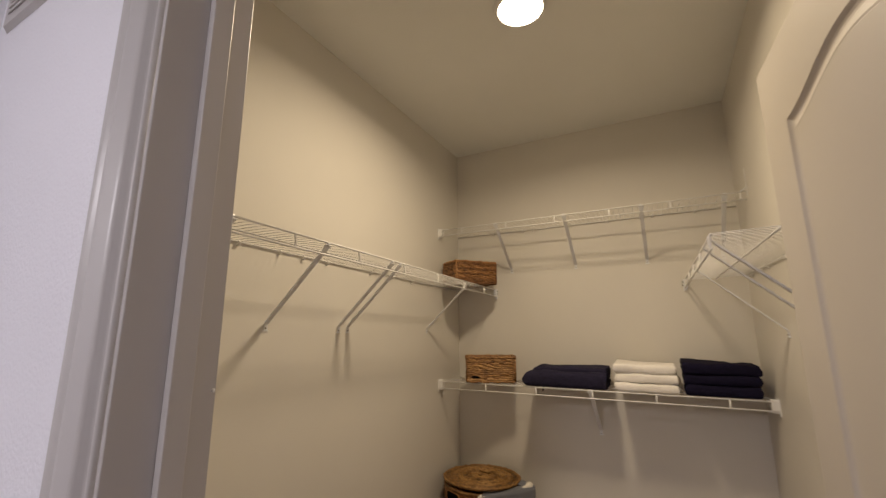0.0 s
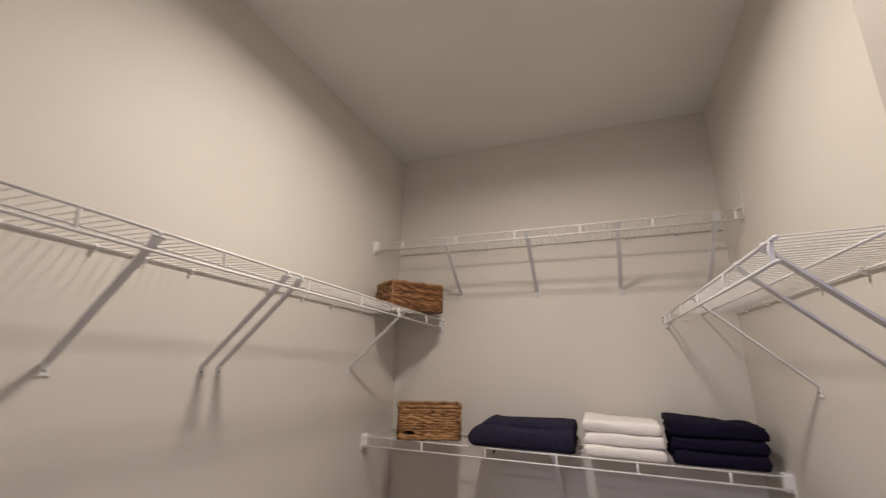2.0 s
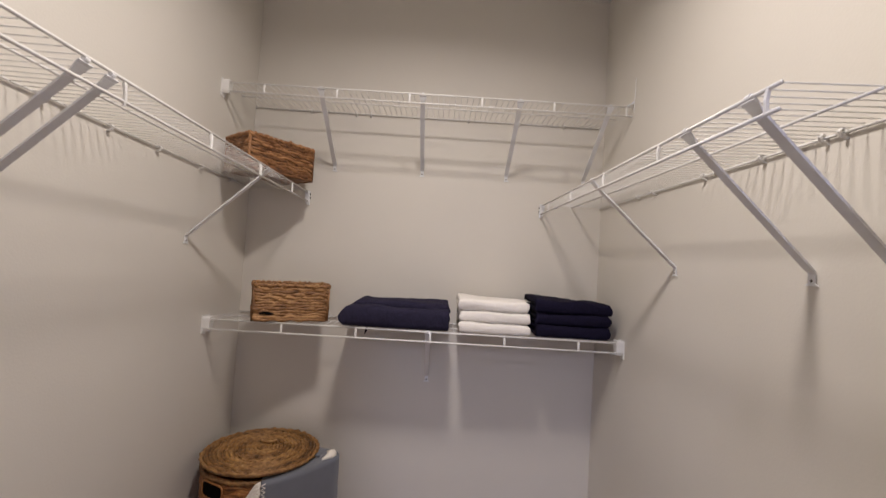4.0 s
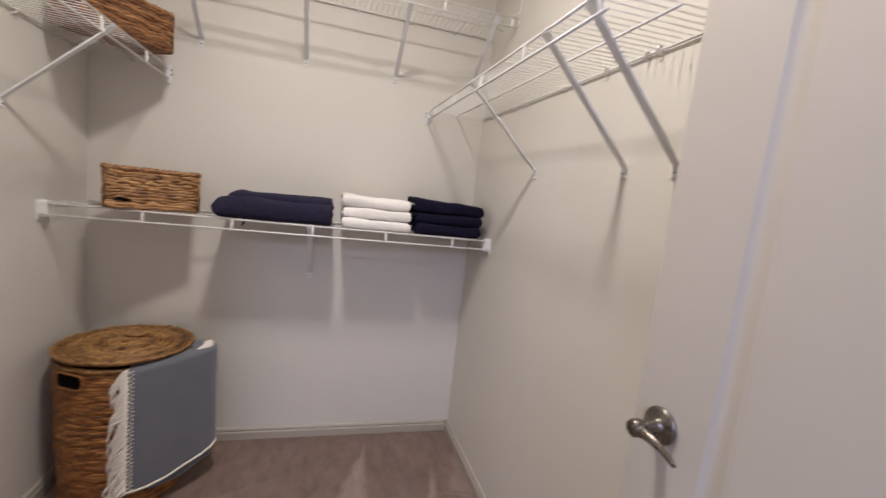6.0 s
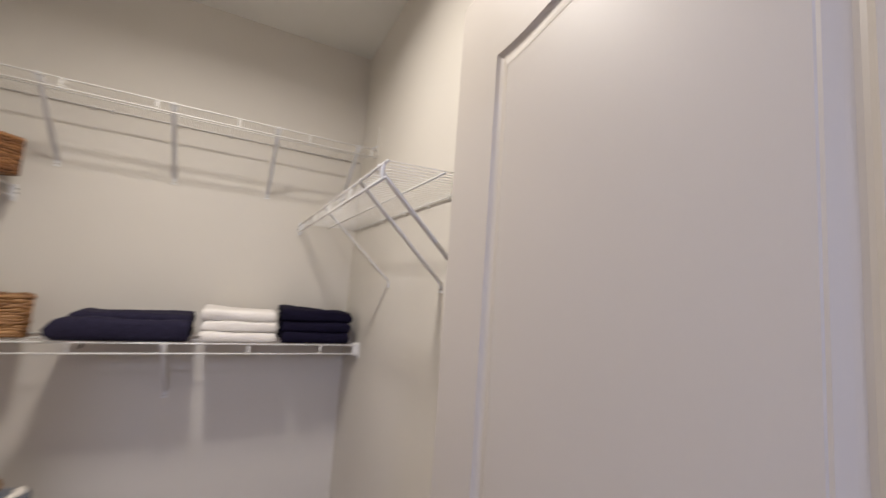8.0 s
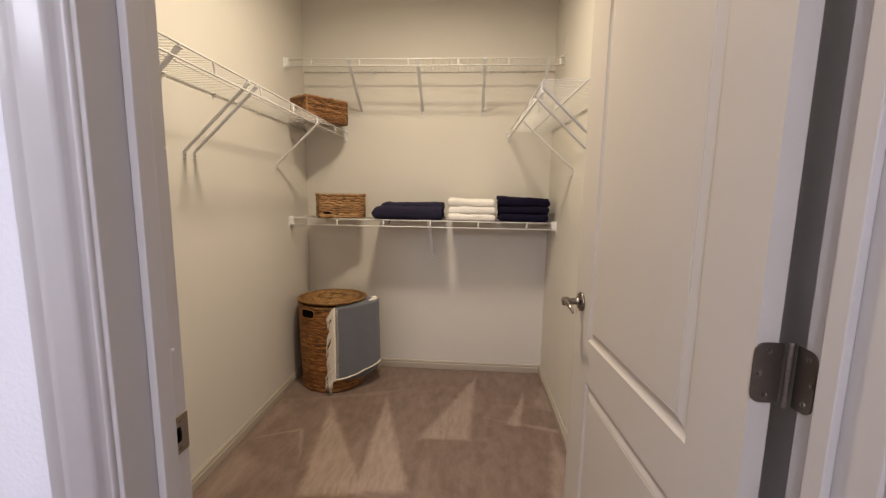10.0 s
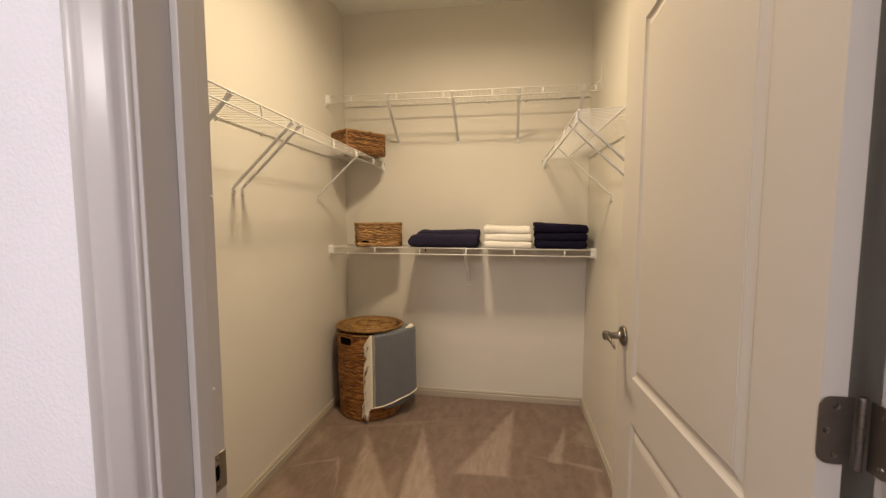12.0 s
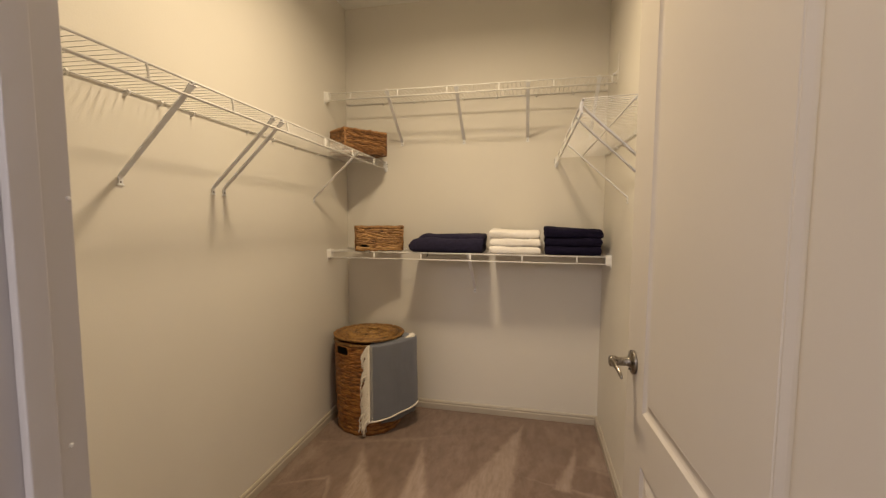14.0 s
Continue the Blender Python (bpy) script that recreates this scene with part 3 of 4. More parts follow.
def wire_shelf(label, at, place, length, depth, z, start, joins, braces, clips, caps, drop=0.307, lip=0.042, tail=False, mid=0.5, slim=False, w=0.0100):
    """place(u, v, z) lays a run along a wall: u along it, v out from it."""
    ob = thing("wire_shelf", at, label, "wire shelf", "white wire closet shelves")

    def rod(name, v, zz, r, u0=start, u1=length, mat=WIRE):
        return part(name, tube(bmesh.new(), [place(u0, v, zz), place(u1, v, zz)], r, 8), mat, ob, smooth=True)
    rod("front_rod", depth, z - 0.002, 0.0036)
    rod("lip_rod", depth + 0.003, z - lip, 0.0036)
    rod("middle_rod", depth * mid, z - 0.0055, 0.0030)
    rod("wall_rod", 0.0065, z - 0.0055, 0.0032)
    first = None
    count = int((length - start - 0.012) / 0.0254)
    u0 = start + 0.006
    for i in range(count + 1):
        if first is None:
            first = part("deck_wire", tube(bmesh.new(), [place(u0, 0.004, z), place(u0, depth - 0.001, z)], 0.0012, 5), WIRE, ob, smooth=True)
        else:
            again(first, Vector(place(u0 + i * 0.0254, 0, 0)) - Vector(place(u0, 0, 0)), ob)
    for u in joins:
        part("lip_link", tube(bmesh.new(), [place(u, depth, z), place(u, depth + 0.004, z - lip * 0.5), place(u, depth + 0.003, z - lip)], 0.0047, 6, flat=0.6), WIRE, ob)
    for u, lean in braces:
        fz = z - drop
        line = [(depth + 0.001, z - 0.006), (depth - 0.005, z - 0.010), (depth - 0.018, z - 0.024), (0.012, fz + 0.036), (0.0055, fz + 0.0295), (0.0035, fz + 0.024), (0.0035, fz + 0.006), (0.0035, fz)]
        bm = bmesh.new()
        rows = []
        for i, (v, zz) in enumerate(line):
            a, c = line[max(i - 1, 0)], line[min(i + 1, len(line) - 1)]
            t = Vector((c[0] - a[0], c[1] - a[1])).normalized()
            n = Vector((-t.y, t.x)) * (0.0022 if i in (2, 3) else 0.0014)
            ww = w * (1.5, 1.4, 1.0, 0.95, 0.9, 0.8, 0.75, 1.45)[i]
            rows.append([bm.verts.new(place(u + lean * max(0.0, v - 0.012) / depth + du * ww, v + n.x * s, zz + n.y * s)) for du, s in ((-1, -1), (1, -1), (1, 1), (-1, 1))])
        for a, c in zip(rows, rows[1:]):
            for k in range(4):
                bm.faces.new((a[k], a[(k + 1) % 4], c[(k + 1) % 4], c[k]))
        bm.faces.new(rows[0])
        bm.faces.new(rows[-1])
        arm = part("support_brace", bm, BRACE, ob, "white coated steel support brace")
        part("screw", tube(bmesh.new(), [place(u, 0.0045, fz + 0.0105), place(u, 0.0065, fz + 0.0105)], [0.0036, 0.0024], 10), HINGE, arm)
        bm = bmesh.new()
        tube(bm, [place(u + lean - 0.005, depth - 0.001, z), place(u + lean + 0.005, depth - 0.001, z)], 0.0054, 8)
        part("brace_hook", bm, BRACE, arm)
    for u in clips:
        bm = bmesh.new()
        tube(bm, [place(u, 0.0, z - 0.002), place(u, 0.014, z + 0.001), place(u, 0.019, z - 0.005), place(u, 0.014, z - 0.012), place(u, 0.0, z - 0.017)], 0.0030, 6, flat=1.4)
        part("wall_clip", bm, PLASTIC, ob)
    for u, sign in caps:
        bm = bmesh.new()
        if slim:
            extrude(bm, [(depth - 0.014, z + 0.004), (depth + 0.009, z + 0.006), (depth + 0.012, z - lip - 0.002), (depth + 0.009, z - lip - 0.018), (depth - 0.004, z - lip - 0.016), (depth - 0.012, z - lip + 0.006)], lambda p, e: place(u + sign * (0.001 + e * 0.012), p[0], p[1]))
            cap = part("end_bracket", bm, BRACE, ob, "slim grey end bracket")
            # near-black stubs carry the shade of the bracket's screw holes
            for dz in (0.012, 0.030):
                part("screw_hole", tube(bmesh.new(), [place(u + sign * 0.0065, depth + 0.008, z - dz), place(u + sign * 0.0075, depth + 0.0125, z - dz)], 0.0044, 8), DARK, cap, "near-black stub for the shade in a screw hole")
            continue
        q = [(depth - 0.026, z + 0.008), (depth + 0.006, z + 0.008), (depth + 0.010, z + 0.002), (depth + 0.010, z - lip + 0.004), (depth + 0.004, z - lip - 0.008), (depth - 0.012, z - lip - 0.006), (depth - 0.026, z - 0.012)]
        extrude(bm, q, lambda p, e: place(u + sign * (0.001 + e * 0.030), p[0], p[1]))
        cap = part("end_bracket", bm, PLASTIC, ob, "white plastic end bracket")
        bm = bmesh.new()
        extrude(bm, [(depth - 0.040, z + 0.012), (depth + 0.013, z + 0.012), (depth + 0.013, z - lip - 0.020), (depth - 0.010, z - lip - 0.024), (depth - 0.040, z - 0.020)], lambda p, e: place(u + sign * (0.0004 + e * 0.004), p[0], p[1]))
        part("bracket_plate", bm, PLASTIC, cap)
    if tail:
        hook = tube(bmesh.new(), [place(length - 0.020, depth - 0.004, z + 0.004), place(length - 0.006, depth + 0.008, z + 0.010), place(length + 0.002, depth + 0.012, z + 0.020)], 0.0034, 7)
        part("end_hook", hook, BRACE, ob)
        part("wall_bar", tube(bmesh.new(), [place(length + 0.003, depth + 0.012, z - 0.03), place(length + 0.003, depth + 0.020, z + 0.115)], 0.0022, 6), PLASTIC, ob)
    return ob


def back(u, v, z):
    return Vector((u, -v, z))


def back_high(u, v, z):
    return Vector((u, -v, z + 0.035 * (0.306 - v)))


def left(u, v, z):
    return Vector((v, -u, z + 0.012 * (u - 1.0) + 0.012 * max(0.0, u - 1.25) + 0.025 * (0.29 - v)))


def right(u, v, z):
    return Vector((W - v, -u, z - 0.0135 * u + 0.028 * (0.293 - v)))


wire_shelf("high white wire shelf across the back wall, empty", (0, 0, 2.15), back_high, W - 0.006, 0.306, 2.150, 0.006, [0.175 + 0.304 * k for k in range(6)], [(0.41, 0), (0.838, 0), (1.25, 0), (1.63, 0)], [0.28, 0.50, 0.57, 0.83, 1.05, 1.30, 1.52], [(0, 1)], drop=0.296, tail=True)
wire_shelf("white wire shelf on the back wall holding towels and basket", (0, 0, 1.165), back, W - 0.006, 0.306, 1.163, 0.006, [0.32 + 0.305 * k for k in range(5)], [(0.92, 0)], [0.24, 0.60, 1.10, 1.45], [(0, 1), (W, -1)], drop=0.288)
wire_shelf("long white wire shelf with paired support braces", (0, 0, 1.765), left, -FRONT - 0.006, 0.290, 1.768, 0.006, [0.23 + 0.315 * k for k in range(7)], [(0.47, 0), (1.205, 0), (1.265, 0), (1.655, 0), (2.025, 0)], [0.20, 0.42, 0.66, 0.86, 1.05, 1.36, 1.50, 1.62, 1.80, 1.95, 2.16], [(0, 1)], lip=0.047, mid=0.56, slim=True)
wire_shelf("short white wire shelf with cut rod ends behind the door", (W, 0, 1.755), right, 1.415, 0.293, 1.757, 0.006, [0.155, 0.465, 0.775, 1.085, 1.392], [(0.66, 0.010), (1.155, 0.026), (1.325, 0.026)], [0.16, 0.40, 0.52, 0.80, 1.02, 1.18, 1.22, 1.36], [(0, 1)], mid=0.49, slim=True, w=0.0110)

# ---- woven baskets ----


def strand_loop(corners, z, r, wob, pitch, phase, seed, tall=1.5, swell=1.0):
    """A wavy reed strand round a closed outline of corners, at height z."""
    pts = []
    for i, a in enumerate(corners):
        c = corners[(i + 1) % len(corners)]
        d = c - a
        steps = max(2, int(d.length / (pitch / 2.6)))
        pts += [a + d * (k / steps) for k in range(steps)]
    out, rad, run = [], [], 0.0
    n = len(pts)
    for i, p in enumerate(pts):
        t = (pts[(i + 1) % n] - pts[i - 1]).normalized()
        nrm = Vector((t.y, -t.x))
        run += (p - pts[i - 1]).length if i else 0
        g = noise.noise(Vector((run * 26, seed * 3.7, z * 5)))
        h = noise.noise(Vector((run * 34, seed * 5.1 + 40, z * 9)))
        push = wob * math.sin(math.tau * run / pitch + phase) + wob * 0.8 * g
        out.append((p.x + nrm.x * push, p.y + nrm.y * push, z + h * r * 0.55 + r * 0.45 * swell * math.cos(math.tau * run / pitch + phase)))
        rad.append(r * (1.0 + 0.28 * h + 0.24 * swell * math.sin(math.tau * run / pitch + phase)))
    return tube(bmesh.new(), out, rad, 7, closed=True, flat=1 / tall, up=(0, 0, 1))


def rounded_rect(w, d, r=0.012):
    pts = []
    for cx, cy, a0 in ((w / 2 - r, d / 2 - r, 0), (-w / 2 + r, d / 2 - r, 90), (-w / 2 + r, -d / 2 + r, 180), (w / 2 - r, -d / 2 + r, 270)):
        pts += [Vector((cx + r * math.cos(radians(a0 + k * 30)), cy + r * math.sin(radians(a0 + k * 30)))) for k in range(4)]
    return pts


def basket(label, at, angle, w, d, h, seed, fibre):
    ob = thing("storage_basket", at, label, "basket", "woven storage baskets")
    rot = Matrix.Rotation(radians(angle), 2)
    base = Vector(at[:2])
    lay = lambda pts: [base + rot @ p for p in pts]
    inner = lay(rounded_rect(w - 0.020, d - 0.020))
    bm = bmesh.new()
    lo = [bm.verts.new((p.x, p.y, at[2] + 0.004)) for p in inner]
    hi = [bm.verts.new((p.x, p.y, at[2] + h - 0.006)) for p in inner]
    for i in range(len(lo)):
        j = (i + 1) % len(lo)
        bm.faces.new((lo[i], lo[j], hi[j], hi[i]))
    bm.faces.new(lo)
    part("lining", bm, fibre, ob)
    rows = 13
    rng = random.Random(seed)
    for k in range(rows):
        z = at[2] + 0.007 + (h - 0.014) * k / (rows - 1)
        out = lay(rounded_rect(w - 0.010, d - 0.010))
        part("woven_strand", strand_loop(out, z, 0.0074 * rng.uniform(0.85, 1.2), 0.0026, 0.074 * rng.uniform(0.8, 1.3), k * math.pi + rng.uniform(-0.5, 0.5), seed * 20 + k), fibre, ob, smooth=True)
    for k in (-1, 1):
        for s in (-1, 1):
            c = lay([Vector((k * (w / 2 - 0.007), s * (d / 2 - 0.007)))])[0]
            part("corner_stake", tube(bmesh.new(), [(c.x, c.y, at[2] + 0.003), (c.x, c.y, at[2] + h - 0.003)], 0.0065, 7), fibre, ob, smooth=True)
    rim = strand_loop(lay(rounded_rect(w - 0.007, d - 0.007)), at[2] + h - 0.004, 0.0075, 0.0012, 0.022, 0.0, seed + 77, 1.0)
    part("rim", rim, fibre, ob, smooth=True)
    return ob


low_basket = basket("brown woven water-hyacinth basket on the lower wire shelf", (0.311, -0.201, 1.1665), 24.0, 0.305, 0.195, 0.152, 3, REED)
basket("brown woven basket turned askew on the side wire shelf", (0.193, -0.232, 1.7715), 53.0, 0.305, 0.200, 0.145, 8, RUSSET)

# near-black tapered spot low on the basket front
spot = bmesh.new()
ax = Vector((math.cos(radians(24)), math.sin(radians(24)), 0))
out = Vector((ax.y, -ax.x, 0))
mid = Vector((0.311, -0.201, 1.1665)) + out * 0.0985 - ax * 0.092 + Vector((0, 0, 0.034))
tube(spot, [mid - ax * 0.030, mid - ax * 0.014 + Vector((0, 0, 0.003)), mid + ax * 0.006, mid + ax * 0.026 - Vector((0, 0, 0.003))], [0.002, 0.0055, 0.0065, 0.002], 8, flat=0.5, up=(0, 0, 1))
part("dark_knot", spot, DARK, low_basket, "near-black tapered spot on the weave")

# ---- folded towels ----


def fold_section(depth, h, slit):
    """Outline (y back from the fold, z) of a sheet folded once: a round front, an open slit behind."""
    pts = [(depth * (1 - k / 7) + h * 0.46 * k / 7, 0.0) for k in range(7)]
    for k in range(11):
        a = -math.pi / 2 - math.pi * k / 10
        pts.append((h * 0.46 * (1 + math.copysign(abs(math.cos(a)) ** 0.8, math.cos(a))), h * 0.5 * (1 + math.copysign(abs(math.sin(a)) ** 0.62, math.sin(a)))))
    pts += [(h * 0.46 + (depth - h * 0.46) * k / 7, h) for k in range(1, 8)]
    pts += [(depth + (h * 0.42 - depth) * k / 5, h * 0.5 + slit * (1 - 0.5 * k / 5)) for k in range(6)]
    pts += [(h * 0.33, h * 0.5)]
    pts += [(h * 0.42 + (depth - h * 0.42) * k / 5, h * 0.5 - slit * (0.5 + 0.5 * k / 5)) for k in range(6)]
    return pts


def folded_towel(name, label, mat, x0, x1, y0, y1, z0, h, seed, group="", into=None, ruff=1.0, lift=0.0, slit=0.003, turned=0.0):
    """A terry sheet folded to the front, its plies showing at both ends."""
    ob = into or thing(name, ((x0 + x1) / 2, (y0 + y1) / 2, z0), label, "towel", group)
    section, bm, rows, nu = fold_section(y1 - y0, h, slit), bmesh.new(), [], 36
    for i in range(nu + 1):
        f = i / nu
        end = abs(2 * f - 1) ** 9
        row = []
        for py, pz in section:
            g = pz / h
            x = x0 + (x1 - x0) * f
            n1 = ruff * noise.noise(Vector((x * 8, py * 7, seed)))
            n2 = ruff * noise.noise(Vector((x * 26, py * 22 + pz * 26, seed * 2)))
            n3 = ruff * noise.noise(Vector((x * 60, py * 50 + pz * 70, seed * 3)))
            x += (n2 * 0.006 + noise.noise(Vector((py * 14, g * 3, seed + f))) * 0.007) * abs(2 * f - 1) - math.copysign(0.006 * end * abs(2 * g - 1) ** 2, f - 0.5)
            x += turned * max(0.0, 1 - f * 5) ** 2 * (2 * g - 1) ** 4
            z = z0 + pz + g * (n1 * 0.009 + n2 * 0.0030 + n3 * 0.0012) - 0.0035 * end * (g - 0.5)
            z += lift * (1 - f) ** 2 * g * (0.35 + 0.65 * min(1.0, py / 0.2))
            y = y0 + py + (noise.noise(Vector((x * 6, seed, 1 + g))) * 0.009 + n2 * 0.003 + n3 * 0.0012) * (1 if py < 0.1 else 0.3)
            row.append(bm.verts.new((x, y, max(z, z0))))
        rows.append(row)
    n = len(section)
    for a, c in zip(rows, rows[1:]):
        for j in range(n):
            k = (j + 1) % n
            bm.faces.new((a[j], a[k], c[k], c[j]))
    bm.faces.new(rows[0][::-1])
    bm.faces.new(rows[-1])
    part("towel_layer", bm, mat, ob, smooth=True)
    return ob


TZ = 1.1655
bath = folded_towel("folded_towel", "large faded navy towel folded thick on the wire shelf", NAVYBATH, 0.556, 1.006, -0.324, -0.075, TZ, 0.086, 11.3, ruff=1.0, slit=0.006, turned=0.022)
folded_towel("folded_towel", "", NAVYBATH, 0.594, 1.006, -0.250, -0.070, TZ + 0.046, 0.063, 17.9, into=bath, ruff=1.0, slit=0.004, turned=0.02)
part("hang_loop", tube(bmesh.new(), [(0.668, -0.300, TZ + 0.004), (0.666, -0.301, TZ - 0.012), (0.660, -0.300, TZ - 0.028)], [0.004, 0.0045, 0.002], 6), NAVY, bath)
for k in range(3):
    folded_towel("white_towel", "thick white towel folded in a stack of three", WHITE, 1.044 - 0.004 * (k == 2), 1.342 - 0.008 * (k == 2), -0.306 + 0.006 * k, -0.065, TZ + k * 0.0455, 0.0455, 23.0 + 7 * k, "stack of white towels", ruff=0.9, lift=0.008 if k == 2 else 0.0)
for k in range(3):
    folded_towel("navy_towel", "thick navy towel folded in a stack of three", NAVY, 1.366 - 0.004 * k, 1.676 + 0.006 * (k == 2), -0.300 + 0.004 * k, -0.060, TZ + k * 0.0490, 0.0495, 51.0 + 9 * k, "stack of navy towels", ruff=1.2, lift=0.020 if k == 2 else 0.0, slit=0.005)

# ---- laundry hamper ----
CX, CY = 0.264, -0.262
hamper = thing("laundry_hamper", (CX, CY, FLOOR), "tall round brown woven hamper with a coiled lid", "hamper")


def ring(r, n=40):
    return [Vector((CX + r * math.cos(k * math.tau / n), CY + r * math.sin(k * math.tau / n))) for k in range(n)]


def body_radius(z):
    return 0.198 + 0.014 * min(1.0, (z - FLOOR) / 0.3)


part("inner_wall", lathe(bmesh.new(), [(0.0, 0.037), (0.190, 0.037), (0.203, 0.33), (0.203, 0.605), (0.195, 0.605), (0.184, 0.05), (0.0, 0.05)], pose(CX, CY, 0), 48), HAMPER, hamper)
HOLE_A = radians(244.5)
rows = 52
rng = random.Random(5)
for k in range(rows):
    z = FLOOR + 0.008 + 0.562 * k / (rows - 1)
    part("woven_strand", strand_loop(ring(body_radius(z)), z, 0.0074 * rng.uniform(0.78, 1.3), 0.0024, 0.072 * rng.uniform(0.7, 1.4), rng.uniform(0, math.tau), 300 + k, 1.35, 0.45), HAMPER, hamper, smooth=True)
hx, hy = math.cos(HOLE_A), math.sin(HOLE_A)
bm = bmesh.new()
hole = []
for k in range(24):
    a = k / 24 * math.tau
    s, zz = 0.047 * math.copysign(abs(math.cos(a)) ** 0.45, math.cos(a)), 0.025 * math.copysign(abs(math.sin(a)) ** 0.45, math.sin(a))
    hole.append((s, zz))


def on_body(s, zz, r):
    a = HOLE_A + s / 0.214
    return Vector((CX + r * math.cos(a), CY + r * math.sin(a), 0.566 + zz))


# near-black sheet laid on the weave as the hand hold's inner shade
bm.faces.new([bm.verts.new(on_body(s, zz, 0.2262)) for s, zz in hole])
part("handle_hole", bm, DARK, hamper, "near-black sheet for the shade inside the hand hold")
part("hole_binding", tube(bmesh.new(), [on_body(s * 1.06, zz * 1.1, 0.2240) for s, zz in hole], 0.0034, 6, closed=True), HAMPER, hamper, smooth=True)

part("rim_band", strand_loop(ring(0.2165, 48), 0.6035, 0.0085, 0.0010, 0.030, 0.0, 555, 1.1), LIDREED, hamper, "bound rim under the lid", smooth=True)
lid = part("lid", lathe(bmesh.new(), [(0.0, 0.616), (0.221, 0.616), (0.225, 0.621), (0.221, 0.626), (0.0, 0.632)], pose(CX, CY, 0), 48), LIDREED, hamper, "coiled woven lid")
for k in range(15):
    r = 0.221 - k * 0.0148
    pts = [Vector((CX + r * math.cos(a * math.tau / 36), CY + r * math.sin(a * math.tau / 36))) for a in range(36)]
    part("lid_coil", strand_loop(pts, 0.6270 + 0.005 * (k / 14), 0.0070, 0.0010 if k == 0 else 0.0020, 0.038, k * 1.9, 600 + k, 0.95, 0.6), LIDREED, lid, smooth=True)
part("lid_loop", tube(bmesh.new(), [(CX + 0.004 + 0.030 * math.cos(a * math.tau / 18), CY + 0.050 + 0.013 * math.sin(a * math.tau / 18), 0.6445) for a in range(18)], 0.0066, 7, closed=True), LIDREED, lid, smooth=True)

# the lid sits tipped a little, its front edge raised by the throw tucked beneath
for piece in [lid] + list(lid.children):
    for v in piece.data.vertices:
        v.co.z += 0.004 - 0.030 * (v.co.y - CY)

# ---- fringed throw hung over the hamper ----
throw = thing("throw_blanket", (0.45, -0.38, 0.62), "slate blue woven throw with cream fringe draped over the hamper", "blanket")
PLAN = [Vector(p) for p in ((0.352, -0.4725), (0.378, -0.466), (0.405, -0.452), (0.455, -0.413), (0.505, -0.366), (0.545, -0.323), (0.572, -0.286), (0.580, -0.258), (0.566, -0.232), (0.530, -0.214), (0.480, -0.205))]


def along(points, f):
    lens = [0.0]
    for a, c in zip(points, points[1:]):
        lens.append(lens[-1] + (c - a).length)
    d = f * lens[-1]
    for i in range(len(points) - 1):
        if d <= lens[i + 1] or i == len(points) - 2:
            return points[i].lerp(points[i + 1], (d - lens[i]) / (lens[i + 1] - lens[i]))


def cloth(low, top, pull, f0, f1, thick, seed):
    """A hanging sheet over the plan line, with soft folds and a turned-in top; low(f) is its hem."""
    bm = bmesh.new()
    nu, nv = 44, 34
    sheets = []
    for side in (0, 1):
        grid = []
        for i in range(nu + 1):
            f = f0 + (f1 - f0) * i / nu
            p, q = along(PLAN, f), along(PLAN, min(1, f + 0.01))
            o = along(PLAN, max(0, f - 0.01))
            t = (q - o).normalized()
            nrm = Vector((t.y, -t.x))
            col = []
            for j in range(nv + 1):
                g = j / nv
                z = low(f) + (top(f) - low(f)) * min(1, g / 0.88)
                over = max(0, (g - 0.88) / 0.12)
                wave = 0.004 * noise.noise(Vector((f * 6, z * 3.2, seed))) + 0.0015 * noise.noise(Vector((f * 22, z * 11, seed + 4)))
                d = 0.003 + pull + wave - thick * side + 0.006 * (1 - g)
                d -= 0.070 * over
                zz = z + 0.006 * math.sin(over * math.pi * 0.8) - thick * side * over - 0.004 * over
                col.append(bm.verts.new((p.x + nrm.x * d, p.y + nrm.y * d, zz)))
            grid.append(col)
        sheets.append(grid)
        for a, c in zip(grid, grid[1:]):
            for j in range(nv):
                bm.faces.new((a[j], a[j + 1], c[j + 1], c[j]))
    a, c = sheets
    for j in range(nv):
        for i in (0, nu):
            bm.faces.new((a[i][j], a[i][j + 1], c[i][j + 1], c[i][j]))
    for i in range(nu):
        for j in (0, nv):
            bm.faces.new((a[i][j], a[i + 1][j], c[i + 1][j], c[i][j]))
    return bm


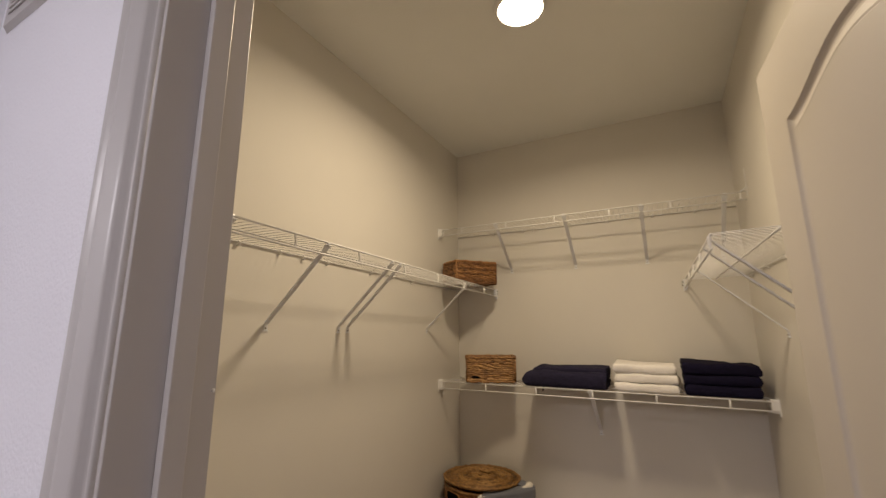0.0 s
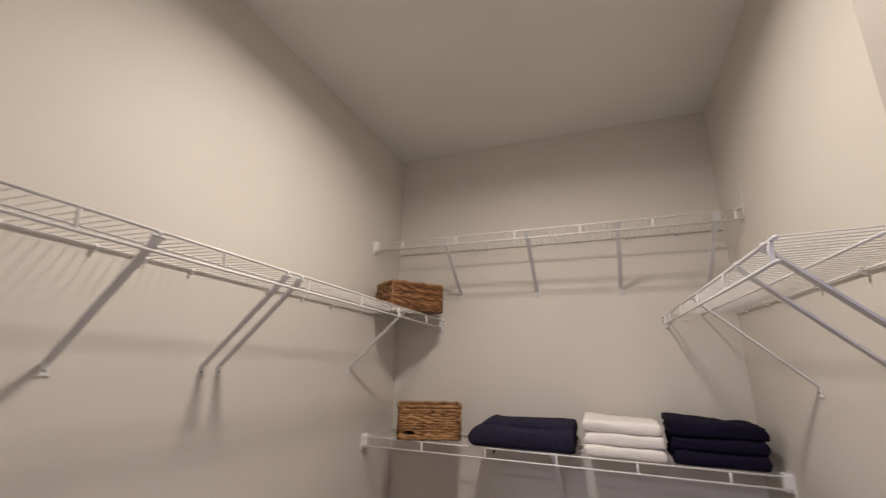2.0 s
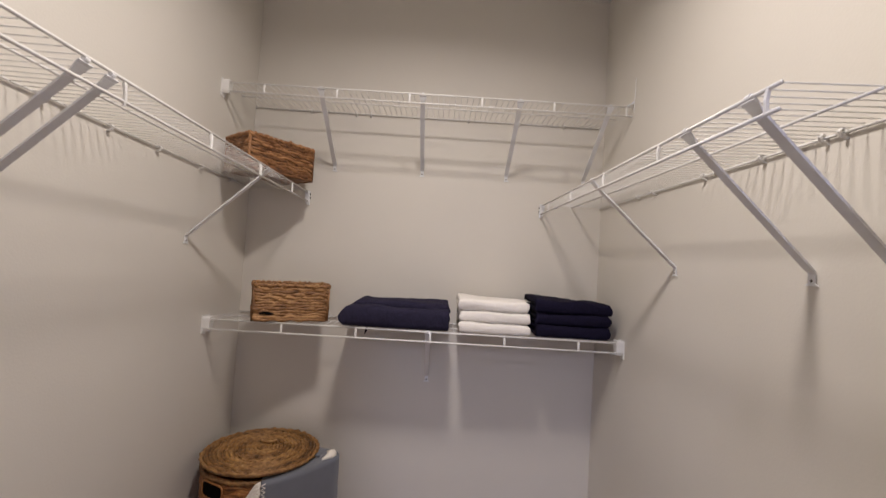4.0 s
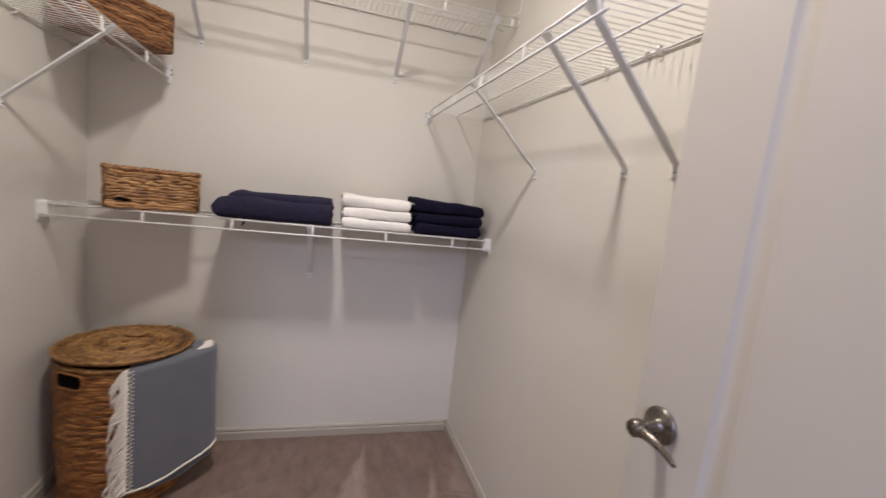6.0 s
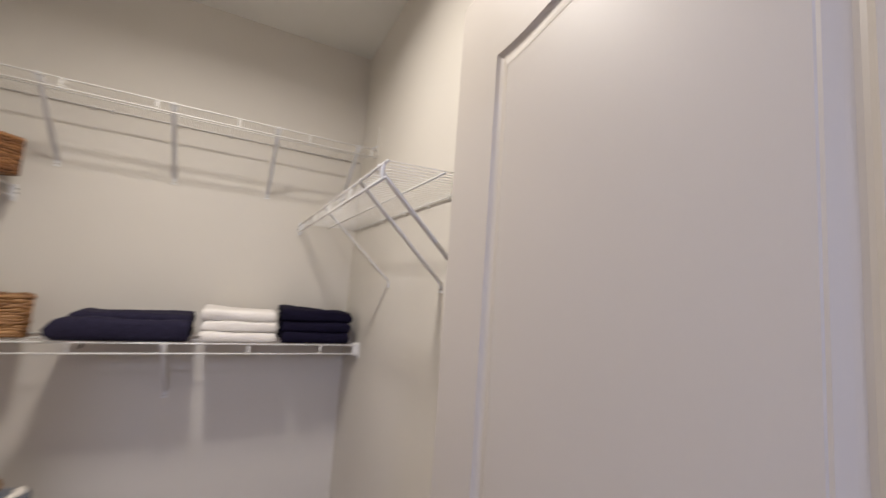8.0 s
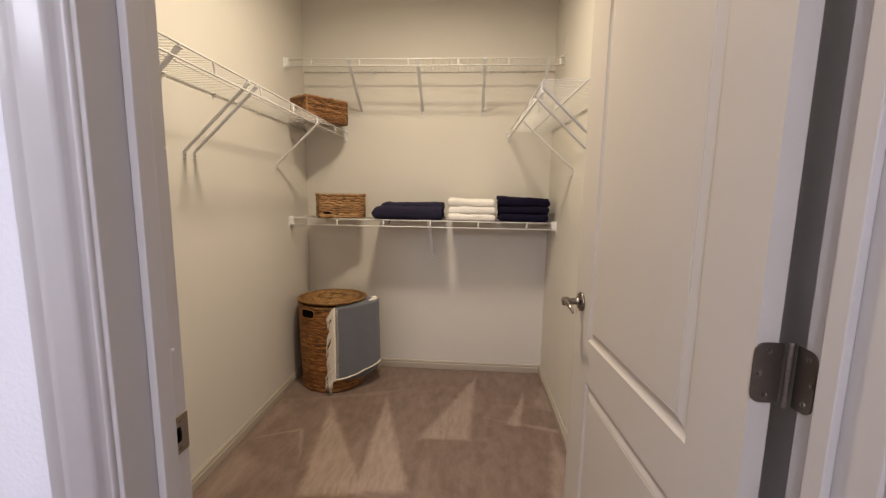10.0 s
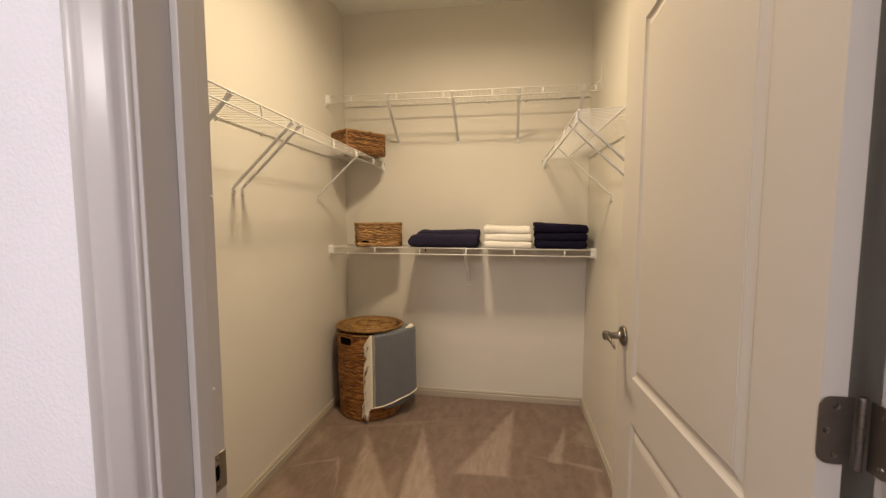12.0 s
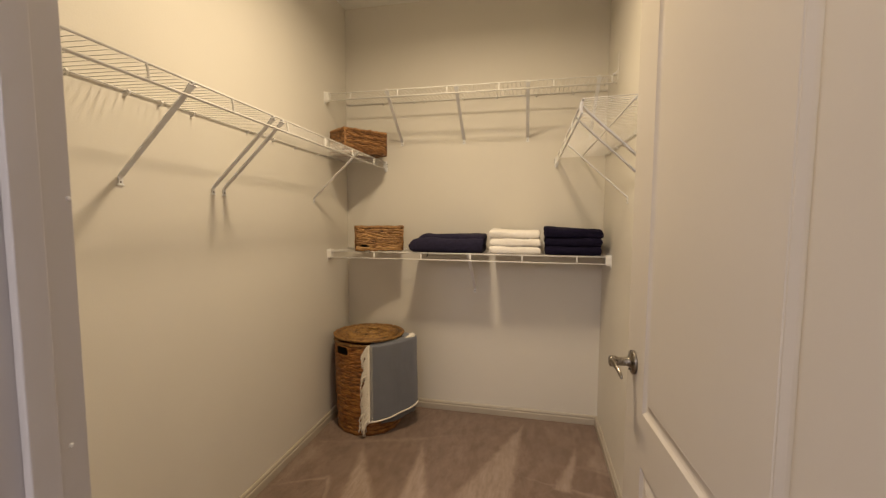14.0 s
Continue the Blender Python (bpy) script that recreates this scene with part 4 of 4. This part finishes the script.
HEM = lambda f: 0.140 + 0.052 * min(1, f / 0.7) ** 1.2 + 0.004 * math.sin(f * 19) * f
TOP = lambda f: 0.610 + 0.018 * f
part("outer_fold", cloth(HEM, TOP, 0.0, 0.0, 1.0, 0.004, 2.0), THROW, throw, smooth=True)
part("under_fold", cloth(lambda f: 0.106 + 0.040 * f + 0.005 * math.sin(f * 13), lambda f: 0.560, -0.016, 0.16, 0.93, 0.004, 6.0), THROW, throw, "darker under layer of the folded throw", smooth=True)
hem = []
for i in range(30):
    f = i / 29 * 0.80
    p, q = along(PLAN, f), along(PLAN, f + 0.01)
    t = (q - p).normalized()
    nrm = Vector((t.y, -t.x))
    wave = 0.004 * noise.noise(Vector((f * 6, HEM(f) * 3.2, 2.0))) + 0.009
    hem.append((p.x + nrm.x * wave, p.y + nrm.y * wave, HEM(f) - 0.001))
part("hem_border", tube(bmesh.new(), hem, 0.0052, 7), CREAM, throw, "cream knotted hem", smooth=True)
edge = [(PLAN[0].x - 0.001, PLAN[0].y - 0.009, 0.140 + 0.478 * k / 20) for k in range(21)]
part("fringe_edge", tube(bmesh.new(), edge, 0.0022, 6), CREAM, throw, "cream fringe selvedge", smooth=True)
top = []
for i in range(9):
    f = 0.56 + 0.30 * i / 8
    p, q = along(PLAN, f), along(PLAN, f + 0.01)
    t = (q - p).normalized()
    top.append((p.x - t.y * 0.026, p.y + t.x * 0.026, TOP(f) + 0.0045))
part("turned_edge", tube(bmesh.new(), top, [0.003, 0.007, 0.011, 0.014, 0.015, 0.015, 0.014, 0.010, 0.004], 8, flat=1.4), CREAM, throw, "cream underside turned up at the edge", smooth=True)
rng = random.Random(12)
for k in range(104):
    z = 0.140 + 0.474 * k / 103
    reach, fall = rng.uniform(0.018, 0.060), rng.uniform(0.060, 0.115)
    x, y = PLAN[0].x, PLAN[0].y - 0.009
    sway, spill = rng.uniform(-0.004, 0.006), (0.045 * rng.random() if k < 22 else 0.0)
    pts = []
    for j in range(7):
        g = j / 6
        pts.append((x - reach * math.sin(g * 1.75) + sway * g + 0.002 * math.sin(g * 9 + k), y - 0.006 * math.sin(g * 2.6) + rng.uniform(-0.0015, 0.0015) + (0.010 - spill) * g, max(FLOOR + 0.006, z - fall * g ** 1.5)))
    part("tassel", tube(bmesh.new(), pts, [0.0036, 0.0034, 0.0034, 0.0036, 0.0038, 0.0042, 0.0026], 5), CREAM, throw, smooth=True)
zig = []
for k in range(61):
    f = 0.004 if k % 2 else 0.042
    p = along(PLAN, f)
    zig.append((p.x + 0.001, p.y - 0.0105, 0.150 + 0.460 * k / 60))
part("selvedge_stitch", tube(bmesh.new(), zig, 0.0016, 5), CREAM, throw, "cream zigzag stitching along the fringe")
